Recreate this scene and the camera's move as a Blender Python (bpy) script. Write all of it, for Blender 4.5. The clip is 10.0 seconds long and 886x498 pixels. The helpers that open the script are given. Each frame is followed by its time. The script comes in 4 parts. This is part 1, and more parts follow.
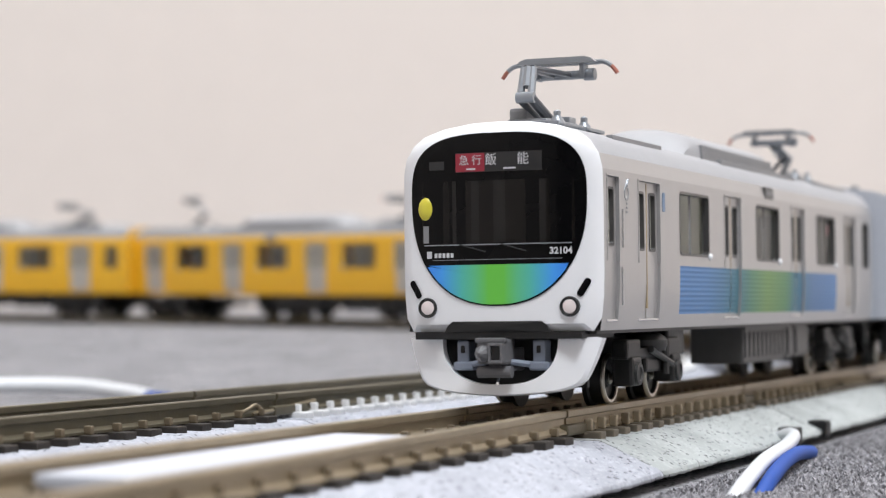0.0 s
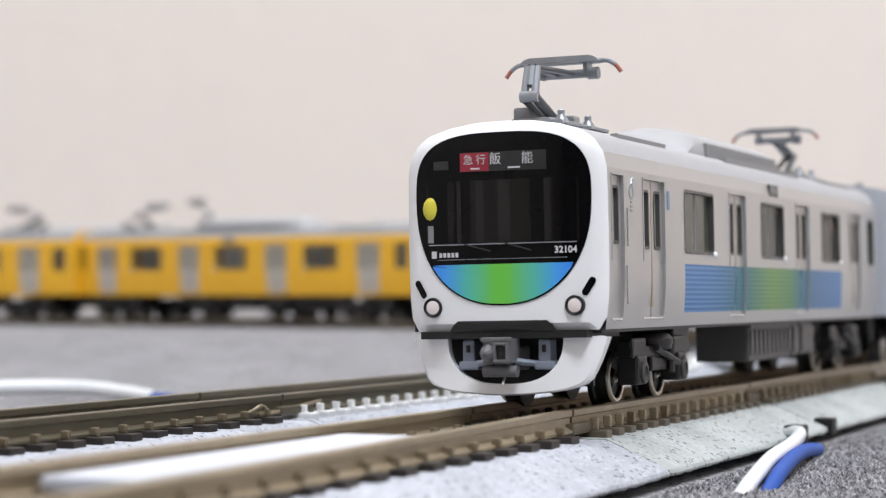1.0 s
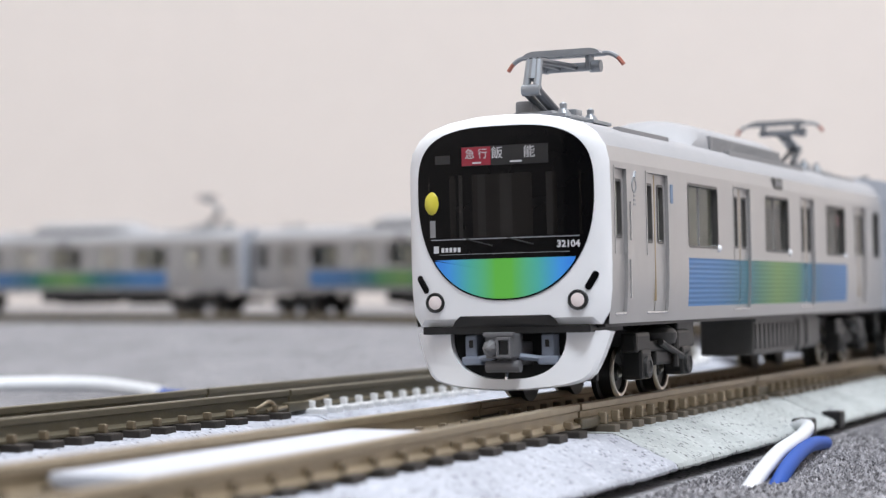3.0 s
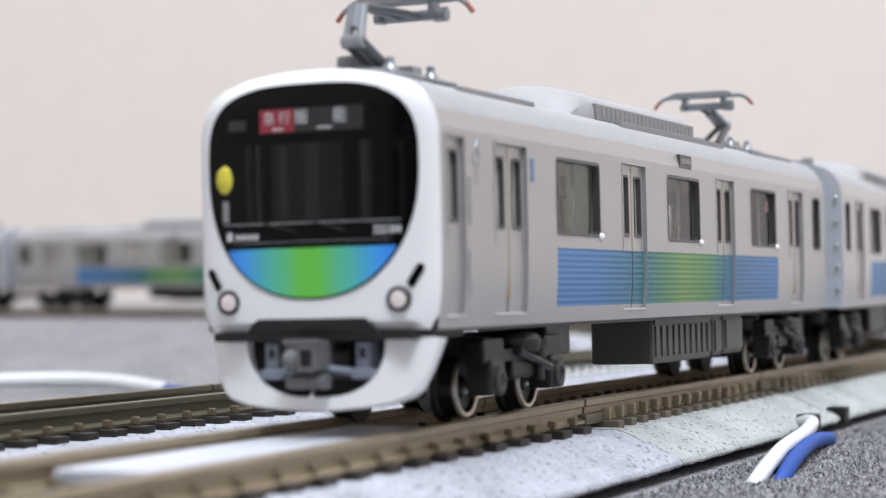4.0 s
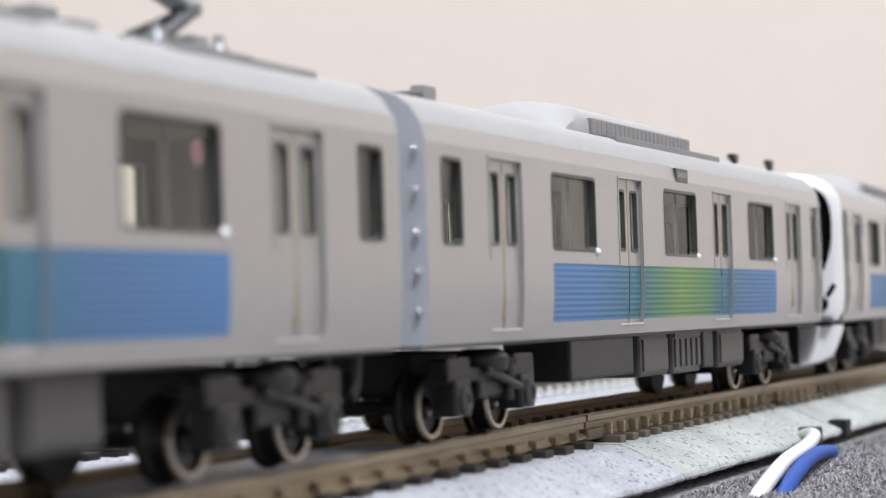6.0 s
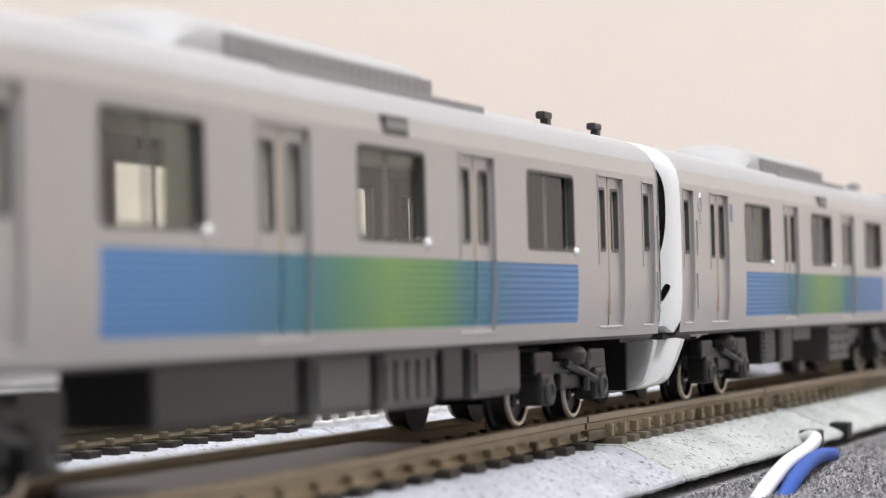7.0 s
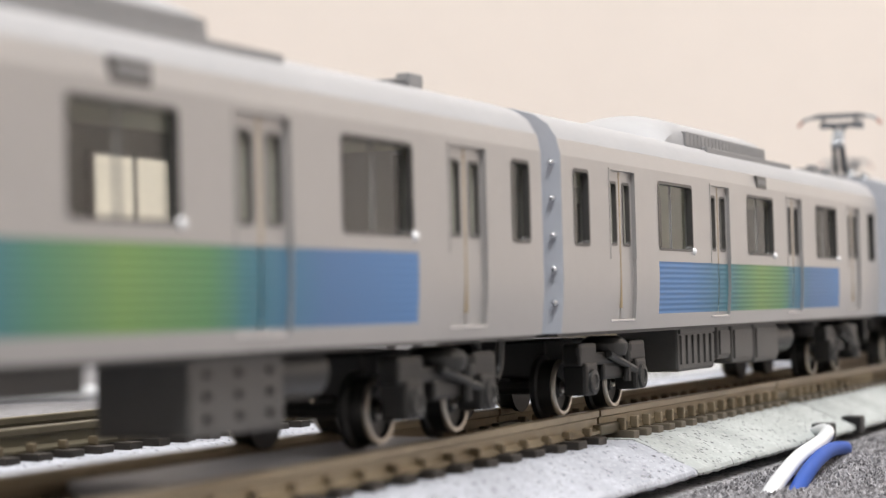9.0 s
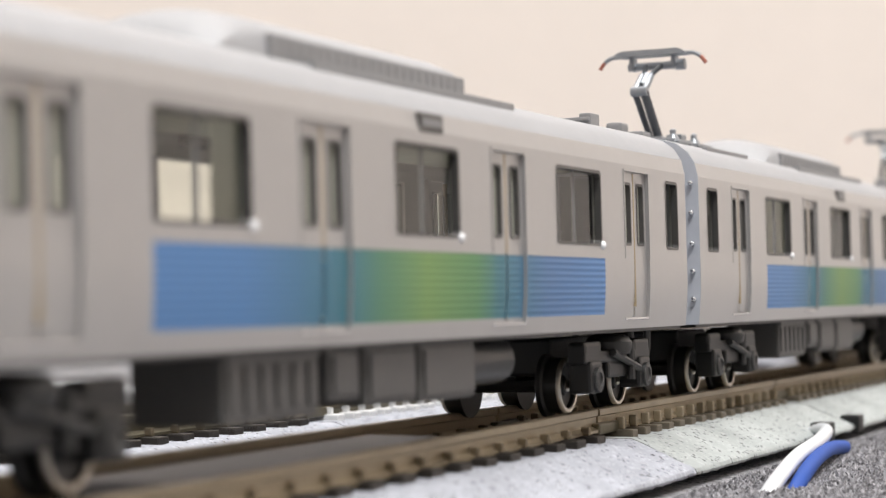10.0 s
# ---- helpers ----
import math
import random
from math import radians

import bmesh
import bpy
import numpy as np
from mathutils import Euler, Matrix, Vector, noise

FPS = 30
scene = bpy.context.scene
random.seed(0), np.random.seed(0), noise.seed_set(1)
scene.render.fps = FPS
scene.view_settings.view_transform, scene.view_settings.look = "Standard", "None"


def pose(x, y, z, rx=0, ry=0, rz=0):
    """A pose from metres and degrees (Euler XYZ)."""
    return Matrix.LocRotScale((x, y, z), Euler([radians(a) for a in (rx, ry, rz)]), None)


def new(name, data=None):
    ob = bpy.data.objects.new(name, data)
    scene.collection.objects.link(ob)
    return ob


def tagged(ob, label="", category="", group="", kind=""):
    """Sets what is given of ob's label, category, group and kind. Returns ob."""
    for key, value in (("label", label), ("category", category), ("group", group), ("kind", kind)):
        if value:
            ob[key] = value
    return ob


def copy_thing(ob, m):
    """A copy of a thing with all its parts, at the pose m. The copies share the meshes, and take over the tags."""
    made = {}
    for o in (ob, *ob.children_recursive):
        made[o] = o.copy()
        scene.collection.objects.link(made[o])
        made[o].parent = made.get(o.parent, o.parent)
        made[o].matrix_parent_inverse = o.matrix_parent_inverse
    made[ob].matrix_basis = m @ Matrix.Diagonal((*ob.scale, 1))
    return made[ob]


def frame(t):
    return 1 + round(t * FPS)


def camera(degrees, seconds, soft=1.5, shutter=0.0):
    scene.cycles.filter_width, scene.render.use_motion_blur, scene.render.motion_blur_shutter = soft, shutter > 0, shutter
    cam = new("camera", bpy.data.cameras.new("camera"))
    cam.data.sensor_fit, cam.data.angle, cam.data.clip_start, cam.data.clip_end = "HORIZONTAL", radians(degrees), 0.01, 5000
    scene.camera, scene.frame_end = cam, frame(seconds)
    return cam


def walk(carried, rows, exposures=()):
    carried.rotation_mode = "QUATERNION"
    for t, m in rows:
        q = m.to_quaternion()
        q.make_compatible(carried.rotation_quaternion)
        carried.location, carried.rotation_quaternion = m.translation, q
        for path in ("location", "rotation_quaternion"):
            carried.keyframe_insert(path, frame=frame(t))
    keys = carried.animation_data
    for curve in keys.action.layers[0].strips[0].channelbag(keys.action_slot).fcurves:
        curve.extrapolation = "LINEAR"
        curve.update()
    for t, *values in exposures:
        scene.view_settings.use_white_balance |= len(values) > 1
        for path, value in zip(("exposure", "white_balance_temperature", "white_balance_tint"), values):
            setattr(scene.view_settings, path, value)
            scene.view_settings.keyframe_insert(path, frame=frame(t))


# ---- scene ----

# Lengths are true model sizes (1:150): the builders work in millimetres and part() turns them to metres.
MM = 0.001
CARPET = 0.0                 # top of the carpet under the near track
RAIL_TOP = 0.0070            # running surface of the near track
HEADING = 67.7               # way of the near track
OFFSET = 60.0                # from the camera's foot to the near side of the train

# ---- camera ----
cam = camera(23.5, 10.0, soft=1.2)
cam.data.dof.use_dof = True
cam.data.dof.focus_distance = 0.205
cam.data.dof.aperture_fstop = 46.0
TURNS = [
    (0.0, 0.000, 1.220, 0.374),
    (0.5, 0.067, 1.209, 0.219),
    (1.0, 0.129, 1.212, 0.025),
    (1.5, 0.201, 1.178, -0.040),
    (2.0, 0.238, 1.151, -0.113),
    (3.5, 0.357, 1.017, -0.299),
    (4.0, 0.435, 0.965, -0.258),
    (4.5, 0.455, 0.972, -0.127),
    (5.0, 0.461, 1.136, -0.270),
    (5.5, 0.415, 1.392, -0.947),
    (7.0, 0.487, 1.418, -0.456),
    (7.5, 0.537, 1.367, -0.484),
    (8.0, 0.630, 1.313, -0.472),
    (8.5, 0.737, 1.282, -0.470),
    (9.0, 0.803, 1.265, -0.563),
    (9.5, 0.835, 1.237, -0.418),
    (10.0, 0.776, 1.232, -0.514),
]
walk(cam, [(t, pose(0, 0, 0.0177, 90 + pitch, 0, yaw) @ pose(0, 0, 0, 0, 0, roll)) for t, yaw, pitch, roll in TURNS],
     exposures=[(0.0, 0.0, 6300, 10), (2.0, 0.0, 6180, 10), (4.5, 0.0, 6070, 10), (5.5, 0.03, 6170, 10), (7.0, 0.08, 6540, 10), (10.0, 0.1, 6720, 10)])

# ---- world and lamps ----
world = bpy.data.worlds.new("room_world")
scene.world = world
world.use_nodes = True
world.node_tree.nodes["Background"].inputs[0].default_value = (0.9, 0.93, 1.0, 1)
world.node_tree.nodes["Background"].inputs[1].default_value = 0.02


def ceiling_lamp(x, y, z, sx, sy, watts, colour):
    data = bpy.data.lights.new("ceiling_lamp", "AREA")
    data.shape, data.size, data.size_y, data.energy, data.color = "RECTANGLE", sx, sy, watts, colour
    ob = new("ceiling_lamp", data)
    ob.matrix_world = pose(x, y, z)
    return ob


ceiling_lamp(0.15, 0.62, 2.25, 0.9, 0.7, 37, (0.97, 0.98, 1.0))
ceiling_lamp(0.45, -0.95, 2.25, 0.9, 0.7, 64, (0.95, 0.975, 1.0))


# ---- materials ----
def nodes_of(m):
    return m.node_tree.nodes, m.node_tree.links


def material(name, colour, rough=0.5, metal=0.0, grain=900.0, vary=0.08, bump=0.0, bump_scale=2500.0, coat=0.0, spec=0.5, emit=0.0):
    m = bpy.data.materials.new(name)
    m.use_nodes = True
    nodes, links = nodes_of(m)
    b = nodes["Principled BSDF"]
    b.inputs["Roughness"].default_value = rough
    b.inputs["Metallic"].default_value = metal
    b.inputs["Coat Weight"].default_value = coat
    b.inputs["Coat Roughness"].default_value = 0.3 if coat >= 1 else 0.05
    b.inputs["Specular IOR Level"].default_value = spec
    if emit:
        b.inputs["Emission Color"].default_value = (*colour, 1)
        b.inputs["Emission Strength"].default_value = emit
    tc = nodes.new("ShaderNodeTexCoord")
    n1 = nodes.new("ShaderNodeTexNoise")
    n1.inputs["Scale"].default_value = grain
    n1.inputs["Detail"].default_value = 4
    n2 = nodes.new("ShaderNodeTexNoise")
    n2.inputs["Scale"].default_value = grain / 9
    links.new(tc.outputs["Object"], n1.inputs["Vector"])
    links.new(tc.outputs["Object"], n2.inputs["Vector"])
    add = nodes.new("ShaderNodeMath")
    add.operation = "ADD"
    links.new(n1.outputs["Fac"], add.inputs[0])
    links.new(n2.outputs["Fac"], add.inputs[1])
    mr = nodes.new("ShaderNodeMapRange")
    mr.inputs["From Min"].default_value, mr.inputs["From Max"].default_value = 0.6, 1.4
    mr.inputs["To Min"].default_value, mr.inputs["To Max"].default_value = 1 - vary, 1 + vary
    links.new(add.outputs[0], mr.inputs["Value"])
    mul = nodes.new("ShaderNodeVectorMath")
    mul.operation = "SCALE"
    mul.inputs[0].default_value = colour
    links.new(mr.outputs[0], mul.inputs["Scale"])
    links.new(mul.outputs[0], b.inputs["Base Color"])
    if bump:
        n3 = nodes.new("ShaderNodeTexNoise")
        n3.inputs["Scale"].default_value = bump_scale
        n3.inputs["Detail"].default_value = 3
        links.new(tc.outputs["Object"], n3.inputs["Vector"])
        bp = nodes.new("ShaderNodeBump")
        bp.inputs["Strength"].default_value = bump
        bp.inputs["Distance"].default_value = 0.0002
        links.new(n3.outputs["Fac"], bp.inputs["Height"])
        links.new(bp.outputs[0], b.inputs["Normal"])
    return m


def speckled(name, base, dark, light, scale, bump, size=0.0004, rough=0.85, spots=0.08):
    """Granular surface: cells of varied tone with some dark and some light grains."""
    m = bpy.data.materials.new(name)
    m.use_nodes = True
    nodes, links = nodes_of(m)
    b = nodes["Principled BSDF"]
    b.inputs["Roughness"].default_value = rough
    b.inputs["Specular IOR Level"].default_value = 0.25
    tc = nodes.new("ShaderNodeTexCoord")
    vo = nodes.new("ShaderNodeTexVoronoi")
    vo.inputs["Scale"].default_value = scale
    links.new(tc.outputs["Object"], vo.inputs["Vector"])
    sep = nodes.new("ShaderNodeSeparateColor")
    links.new(vo.outputs["Color"], sep.inputs[0])
    ramp = nodes.new("ShaderNodeValToRGB")
    ramp.color_ramp.elements[0].position, ramp.color_ramp.elements[0].color = 0.0, (*dark, 1)
    ramp.color_ramp.elements[1].position, ramp.color_ramp.elements[1].color = 1.0, (*light, 1)
    for p, c in ((spots, dark), (spots * 2.2, base), (0.75, base)):
        e = ramp.color_ramp.elements.new(p)
        e.color = (*c, 1)
    links.new(sep.outputs[0], ramp.inputs["Fac"])
    big = nodes.new("ShaderNodeTexNoise")
    big.inputs["Scale"].default_value = scale / 25
    links.new(tc.outputs["Object"], big.inputs["Vector"])
    mr = nodes.new("ShaderNodeMapRange")
    mr.inputs["From Min"].default_value, mr.inputs["From Max"].default_value = 0.3, 0.7
    mr.inputs["To Min"].default_value, mr.inputs["To Max"].default_value = 0.86, 1.12
    links.new(big.outputs["Fac"], mr.inputs["Value"])
    mul = nodes.new("ShaderNodeVectorMath")
    mul.operation = "SCALE"
    links.new(ramp.outputs["Color"], mul.inputs[0])
    links.new(mr.outputs[0], mul.inputs["Scale"])
    links.new(mul.outputs[0], b.inputs["Base Color"])
    bp = nodes.new("ShaderNodeBump")
    bp.inputs["Strength"].default_value = bump
    bp.inputs["Distance"].default_value = size
    links.new(sep.outputs[1], bp.inputs["Height"])
    links.new(bp.outputs[0], b.inputs["Normal"])
    return m


def band_material(name, axis, half, stops, ribs):
    """Printed colour run along one axis of the thing, with fine ribs across the height."""
    m = bpy.data.materials.new(name)
    m.use_nodes = True
    nodes, links = nodes_of(m)
    b = nodes["Principled BSDF"]
    b.inputs["Roughness"].default_value = 0.42
    tc = nodes.new("ShaderNodeTexCoord")
    sep = nodes.new("ShaderNodeSeparateXYZ")
    links.new(tc.outputs["Object"], sep.inputs[0])
    mr = nodes.new("ShaderNodeMapRange")
    mr.inputs["From Min"].default_value, mr.inputs["From Max"].default_value = -half * MM, half * MM
    links.new(sep.outputs[axis], mr.inputs["Value"])
    ramp = nodes.new("ShaderNodeValToRGB")
    for i, (p, c) in enumerate(stops):
        e = ramp.color_ramp.elements[i] if i < 2 else ramp.color_ramp.elements.new(p)
        e.position, e.color = p, (*c, 1)
    links.new(mr.outputs[0], ramp.inputs["Fac"])
    links.new(ramp.outputs[0], b.inputs["Base Color"])
    if ribs:
        w = nodes.new("ShaderNodeMath")
        w.operation = "MULTIPLY"
        w.inputs[1].default_value = 2 * math.pi / (ribs * MM)
        links.new(sep.outputs[2], w.inputs[0])
        s = nodes.new("ShaderNodeMath")
        s.operation = "SINE"
        links.new(w.outputs[0], s.inputs[0])
        bp = nodes.new("ShaderNodeBump")
        bp.inputs["Strength"].default_value = 0.3
        bp.inputs["Distance"].default_value = 0.00005
        links.new(s.outputs[0], bp.inputs["Height"])
        links.new(bp.outputs[0], b.inputs["Normal"])
    return m


def glass(name, tint, rough=0.05, ior=1.5, through_light=0.0):
    m = bpy.data.materials.new(name)
    m.use_nodes = True
    nodes, links = nodes_of(m)
    nodes.remove(nodes["Principled BSDF"])
    mix = nodes.new("ShaderNodeMixShader")
    tr = nodes.new("ShaderNodeBsdfTransparent")
    tr.inputs[0].default_value = (*tint, 1)
    gl = nodes.new("ShaderNodeBsdfGlossy")
    gl.inputs["Roughness"].default_value = rough
    facing = nodes.new("ShaderNodeLayerWeight")
    steep = nodes.new("ShaderNodeMath")
    steep.operation = "POWER"
    steep.inputs[1].default_value = 2.0
    gain = nodes.new("ShaderNodeMath")
    gain.operation = "MULTIPLY_ADD"
    gain.inputs[1].default_value = 0.55 * (ior - 0.75)
    gain.inputs[2].default_value = 0.10 * (ior - 0.75)
    links.new(facing.outputs["Facing"], steep.inputs[0])
    links.new(steep.outputs[0], gain.inputs[0])
    links.new(gain.outputs[0], mix.inputs[0])
    body = tr
    # pale diffuse share painting the brightness seen through the car into the pane
    if through_light:
        body = nodes.new("ShaderNodeMixShader")
        body.inputs[0].default_value = through_light
        pale = nodes.new("ShaderNodeBsdfDiffuse")
        pale.inputs[0].default_value = (0.8, 0.8, 0.7, 1)
        links.new(tr.outputs[0], body.inputs[1])
        links.new(pale.outputs[0], body.inputs[2])
    links.new(body.outputs[0], mix.inputs[1])
    links.new(gl.outputs[0], mix.inputs[2])
    links.new(mix.outputs[0], nodes["Material Output"].inputs["Surface"])
    return m


BLUE, TEAL = (0.072, 0.195, 0.43), (0.04, 0.165, 0.21)
M_SILVER = material("silver_grey_paint", (0.36, 0.351, 0.347), 0.30, 0.2, 700, 0.04, 0.05, 4000, coat=1.0)
M_END = material("end_wall_pale_grey", (0.50, 0.525, 0.58), 0.4, 0.0, 700, 0.04)
M_ROOF = material("roof_grey", (0.335, 0.338, 0.352), 0.55, 0.0, 600, 0.05, 0.1, 3500)
M_WHITE = material("white_gloss_plastic", (0.87, 0.88, 0.90), 0.22, 0.0, 400, 0.015, coat=0.3)
M_BAND = band_material("side_band_print", 0, 38.6, [(0.0, BLUE), (1.0, BLUE), (0.15, (0.066, 0.19, 0.41)), (0.25, (0.05, 0.165, 0.29)), (0.34, TEAL), (0.40, (0.075, 0.21, 0.13)),
                                                     (0.5, (0.155, 0.285, 0.085)), (0.62, (0.09, 0.235, 0.10)), (0.69, TEAL), (0.82, (0.07, 0.165, 0.34))], 0.5)
M_FACE_BAND = band_material("face_band_print", 1, 7.6, [(0.0, (0.03, 0.20, 0.85)), (1.0, (0.03, 0.20, 0.85)), (0.14, (0.06, 0.34, 0.85)), (0.28, (0.09, 0.50, 0.42)),
                                                        (0.45, (0.14, 0.56, 0.06)), (0.55, (0.14, 0.56, 0.06)), (0.72, (0.09, 0.50, 0.42)), (0.86, (0.06, 0.34, 0.85))], 0)
M_BLACK_GLASS = material("black_front_glass", (0.003, 0.003, 0.0035), 0.08, 0.0, 300, 0.2, spec=0.12)
M_WINDSCREEN = material("windscreen_tint", (0.007, 0.006, 0.0055), 0.12, 0.0, 300, 0.2, spec=0.2)
# slightly lighter tone for the reflections painted on the windscreen
M_GLASS_STREAK = material("front_glass_streak", (0.0115, 0.0105, 0.010), 0.2, 0.0, 300, 0.1, spec=0.3)
M_BLACK = material("black_plastic", (0.005, 0.005, 0.0055), 0.5, 0.0, 900, 0.15)
M_UNDER = material("underfloor_grey_plastic", (0.021, 0.0205, 0.020), 0.4, 0.0, 800, 0.12, 0.15, 3000)
M_UNDER_LIGHT = material("underfloor_mid_grey_plastic", (0.075, 0.073, 0.071), 0.45, 0.0, 800, 0.10, 0.15, 3000)
M_WHEEL = material("wheel_nickel", (0.52, 0.48, 0.42), 0.3, 0.9, 900, 0.15)
M_AXLE_DARK = material("bogie_dark_plastic", (0.009, 0.0088, 0.0085), 0.4, 0.0, 900, 0.15)
M_FRAME = material("window_rim_dark", (0.09, 0.087, 0.085), 0.35, 0.3, 900, 0.1)
M_CHROME = material("bright_trim", (0.75, 0.76, 0.78), 0.18, 0.9, 900, 0.05)
M_TAN = material("tan_door_seal", (0.36, 0.28, 0.17), 0.5, 0.0, 900, 0.1)
M_INSIDE = material("interior_grey_green", (0.80, 0.81, 0.72), 0.7, 0.0, 500, 0.1)
M_SEAT = material("interior_seat_beige", (0.72, 0.71, 0.62), 0.7, 0.0, 500, 0.1)
M_PANTO = material("pantograph_grey", (0.30, 0.32, 0.345), 0.32, 0.5, 900, 0.1)
M_PANTO_ARM = material("pantograph_arm_dark_grey", (0.10, 0.107, 0.118), 0.35, 0.4, 900, 0.1)
M_COPPER = material("pantograph_horn_copper", (0.40, 0.15, 0.11), 0.4, 0.4, 900, 0.15)
M_VENT = material("cooler_grey", (0.25, 0.25, 0.255), 0.55, 0.0, 700, 0.08, 0.1, 3000)
M_COUPLER = material("coupler_grey", (0.15, 0.15, 0.158), 0.4, 0.05, 900, 0.12)
M_BRACKET = material("bracket_blue_grey", (0.21, 0.24, 0.30), 0.35, 0.05, 900, 0.12)
M_PANE = glass("clear_window_plastic", (0.97, 0.985, 0.93), 0.08, 1.3)
# door panes carry a pale share in place of light from the far side
M_DOOR_PANE = glass("door_pane_through_light", (0.92, 0.93, 0.85), 0.1, 1.3, through_light=0.42)
M_LAMP = material("headlight_glow", (0.62, 0.55, 0.54), 0.15, emit=0.25)
M_RED = material("sign_red", (0.29, 0.016, 0.034), 0.4)
M_SIGN = material("sign_dark", (0.015, 0.015, 0.016), 0.3)
M_TEXT = material("sign_white_print", (0.62, 0.62, 0.64), 0.4)
M_YELLOW_BALL = material("yellow_knob", (0.70, 0.62, 0.06), 0.35)
M_STICKER = material("blue_sticker", (0.17, 0.25, 0.38), 0.4)
M_STICKER_RED = material("red_sticker", (0.42, 0.17, 0.23), 0.4)
M_RAIL = material("rail_brown_metal", (0.35, 0.287, 0.195), 0.33, 0.55, 500, 0.14, 0.1, 2500)
M_RAIL_DARK = material("rail_olive_brown", (0.11, 0.095, 0.062), 0.42, 0.35, 500, 0.15, 0.1, 2500)
M_TIE_DARK = material("tie_dark_brown", (0.022, 0.017, 0.013), 0.6, 0.0, 700, 0.25, 0.3, 2500)
M_TIE_TAN = material("tie_weathered_tan", (0.115, 0.095, 0.07), 0.6, 0.0, 700, 0.2, 0.3, 2500)
M_CHAIR = material("rail_chair_brown", (0.17, 0.132, 0.085), 0.5, 0.2, 700, 0.2, 0.2, 2500)
M_CHAIR_TAN = material("rail_chair_tan", (0.27, 0.22, 0.15), 0.5, 0.1, 700, 0.2, 0.2, 2500)
M_TIE_WHITE = material("tie_pale_grey", (0.72, 0.72, 0.72), 0.6, 0.0, 700, 0.1, 0.3, 2500)
M_BALLAST = speckled("moulded_grey_ballast", (0.375, 0.39, 0.435), (0.10, 0.10, 0.11), (0.50, 0.515, 0.56), 3300, 0.55, 0.0004, spots=0.035)
M_BALLAST_GREEN = speckled("moulded_greenish_ballast", (0.385, 0.41, 0.405), (0.08, 0.08, 0.08), (0.47, 0.49, 0.485), 3300, 0.55, 0.0004, spots=0.035)
M_CARPET = speckled("grey_carpet", (0.22, 0.218, 0.23), (0.05, 0.05, 0.05), (0.40, 0.395, 0.405), 2500, 0.5, 0.0005, 0.95)
M_WALL = material("cream_wall_paper", (0.81, 0.74, 0.685), 0.9, 0.0, 60, 0.02, 0.1, 400)
# for the unseen south wall, dark to keep reflections in the front glass low
M_WALL_DARK = material("dark_taupe_wall", (0.16, 0.145, 0.13), 0.9, 0.0, 30, 0.1)
M_CEILING = material("white_ceiling", (0.82, 0.82, 0.81), 0.9, 0.0, 30, 0.02)
M_WIRE_WHITE = material("white_wire_plastic", (0.68, 0.70, 0.72), 0.35, 0.0, 500, 0.03)
M_WIRE_BLUE = material("blue_wire_plastic", (0.004, 0.055, 0.30), 0.65, 0.0, 500, 0.05)
M_PAPER = material("white_strip_plastic", (0.50, 0.52, 0.57), 0.5, 0.0, 500, 0.02)
M_YELLOW = material("yellow_car_paint", (0.85, 0.47, 0.02), 0.4, 0.0, 600, 0.03)
M_PALE_DOOR = material("pale_steel_door", (0.52, 0.50, 0.46), 0.4, 0.3, 600, 0.05)


# ---- mesh helpers ----
def part(name, bm, mat, parent=None, label="", smooth=False):
    me = bpy.data.meshes.new(name)
    for v in bm.verts:
        v.co *= MM
    bmesh.ops.recalc_face_normals(bm, faces=bm.faces)
    bm.to_mesh(me)
    bm.free()
    for m in (mat if isinstance(mat, (list, tuple)) else (mat,)):
        me.materials.append(m)
    if smooth:
        for p in me.polygons:
            p.use_smooth = True
        try:
            me.set_sharp_from_angle(angle=radians(35))
        except AttributeError:
            pass
    ob = new(name, me)
    if parent:
        ob.parent = parent
    if label:
        tagged(ob, label)
    return ob


def add_box(bm, x0, x1, y0, y1, z0, z1, bevel=0.0, mi=0):
    fresh = bmesh.new()
    r = bmesh.ops.create_cube(fresh, size=1.0)
    for v in r["verts"]:
        v.co = Vector(((x0 + x1) / 2 + v.co.x * (x1 - x0), (y0 + y1) / 2 + v.co.y * (y1 - y0), (z0 + z1) / 2 + v.co.z * (z1 - z0)))
    if bevel:
        bmesh.ops.bevel(fresh, geom=fresh.edges[:], offset=bevel, segments=2, affect="EDGES", profile=0.6)
    join(bm, fresh, mi)


def join(bm, fresh, mi=0):
    vs = [bm.verts.new(v.co) for v in fresh.verts]
    fresh.verts.index_update()
    for f in fresh.faces:
        try:
            nf = bm.faces.new([vs[v.index] for v in f.verts])
            nf.material_index = mi
        except ValueError:
            pass
    fresh.free()


def add_rod(bm, a, b, r, seg=10, mi=0):
    a, b = Vector(a), Vector(b)
    q = (b - a).to_track_quat("Z", "Y")
    rings = []
    for p in (a, b):
        rings.append([bm.verts.new(p + q @ Vector((r * math.cos(k * 2 * math.pi / seg), r * math.sin(k * 2 * math.pi / seg), 0))) for k in range(seg)])
    for k in range(seg):
        bm.faces.new((rings[0][k], rings[0][(k + 1) % seg], rings[1][(k + 1) % seg], rings[1][k])).material_index = mi
    bm.faces.new(rings[0]).material_index = mi
    bm.faces.new(rings[1]).material_index = mi


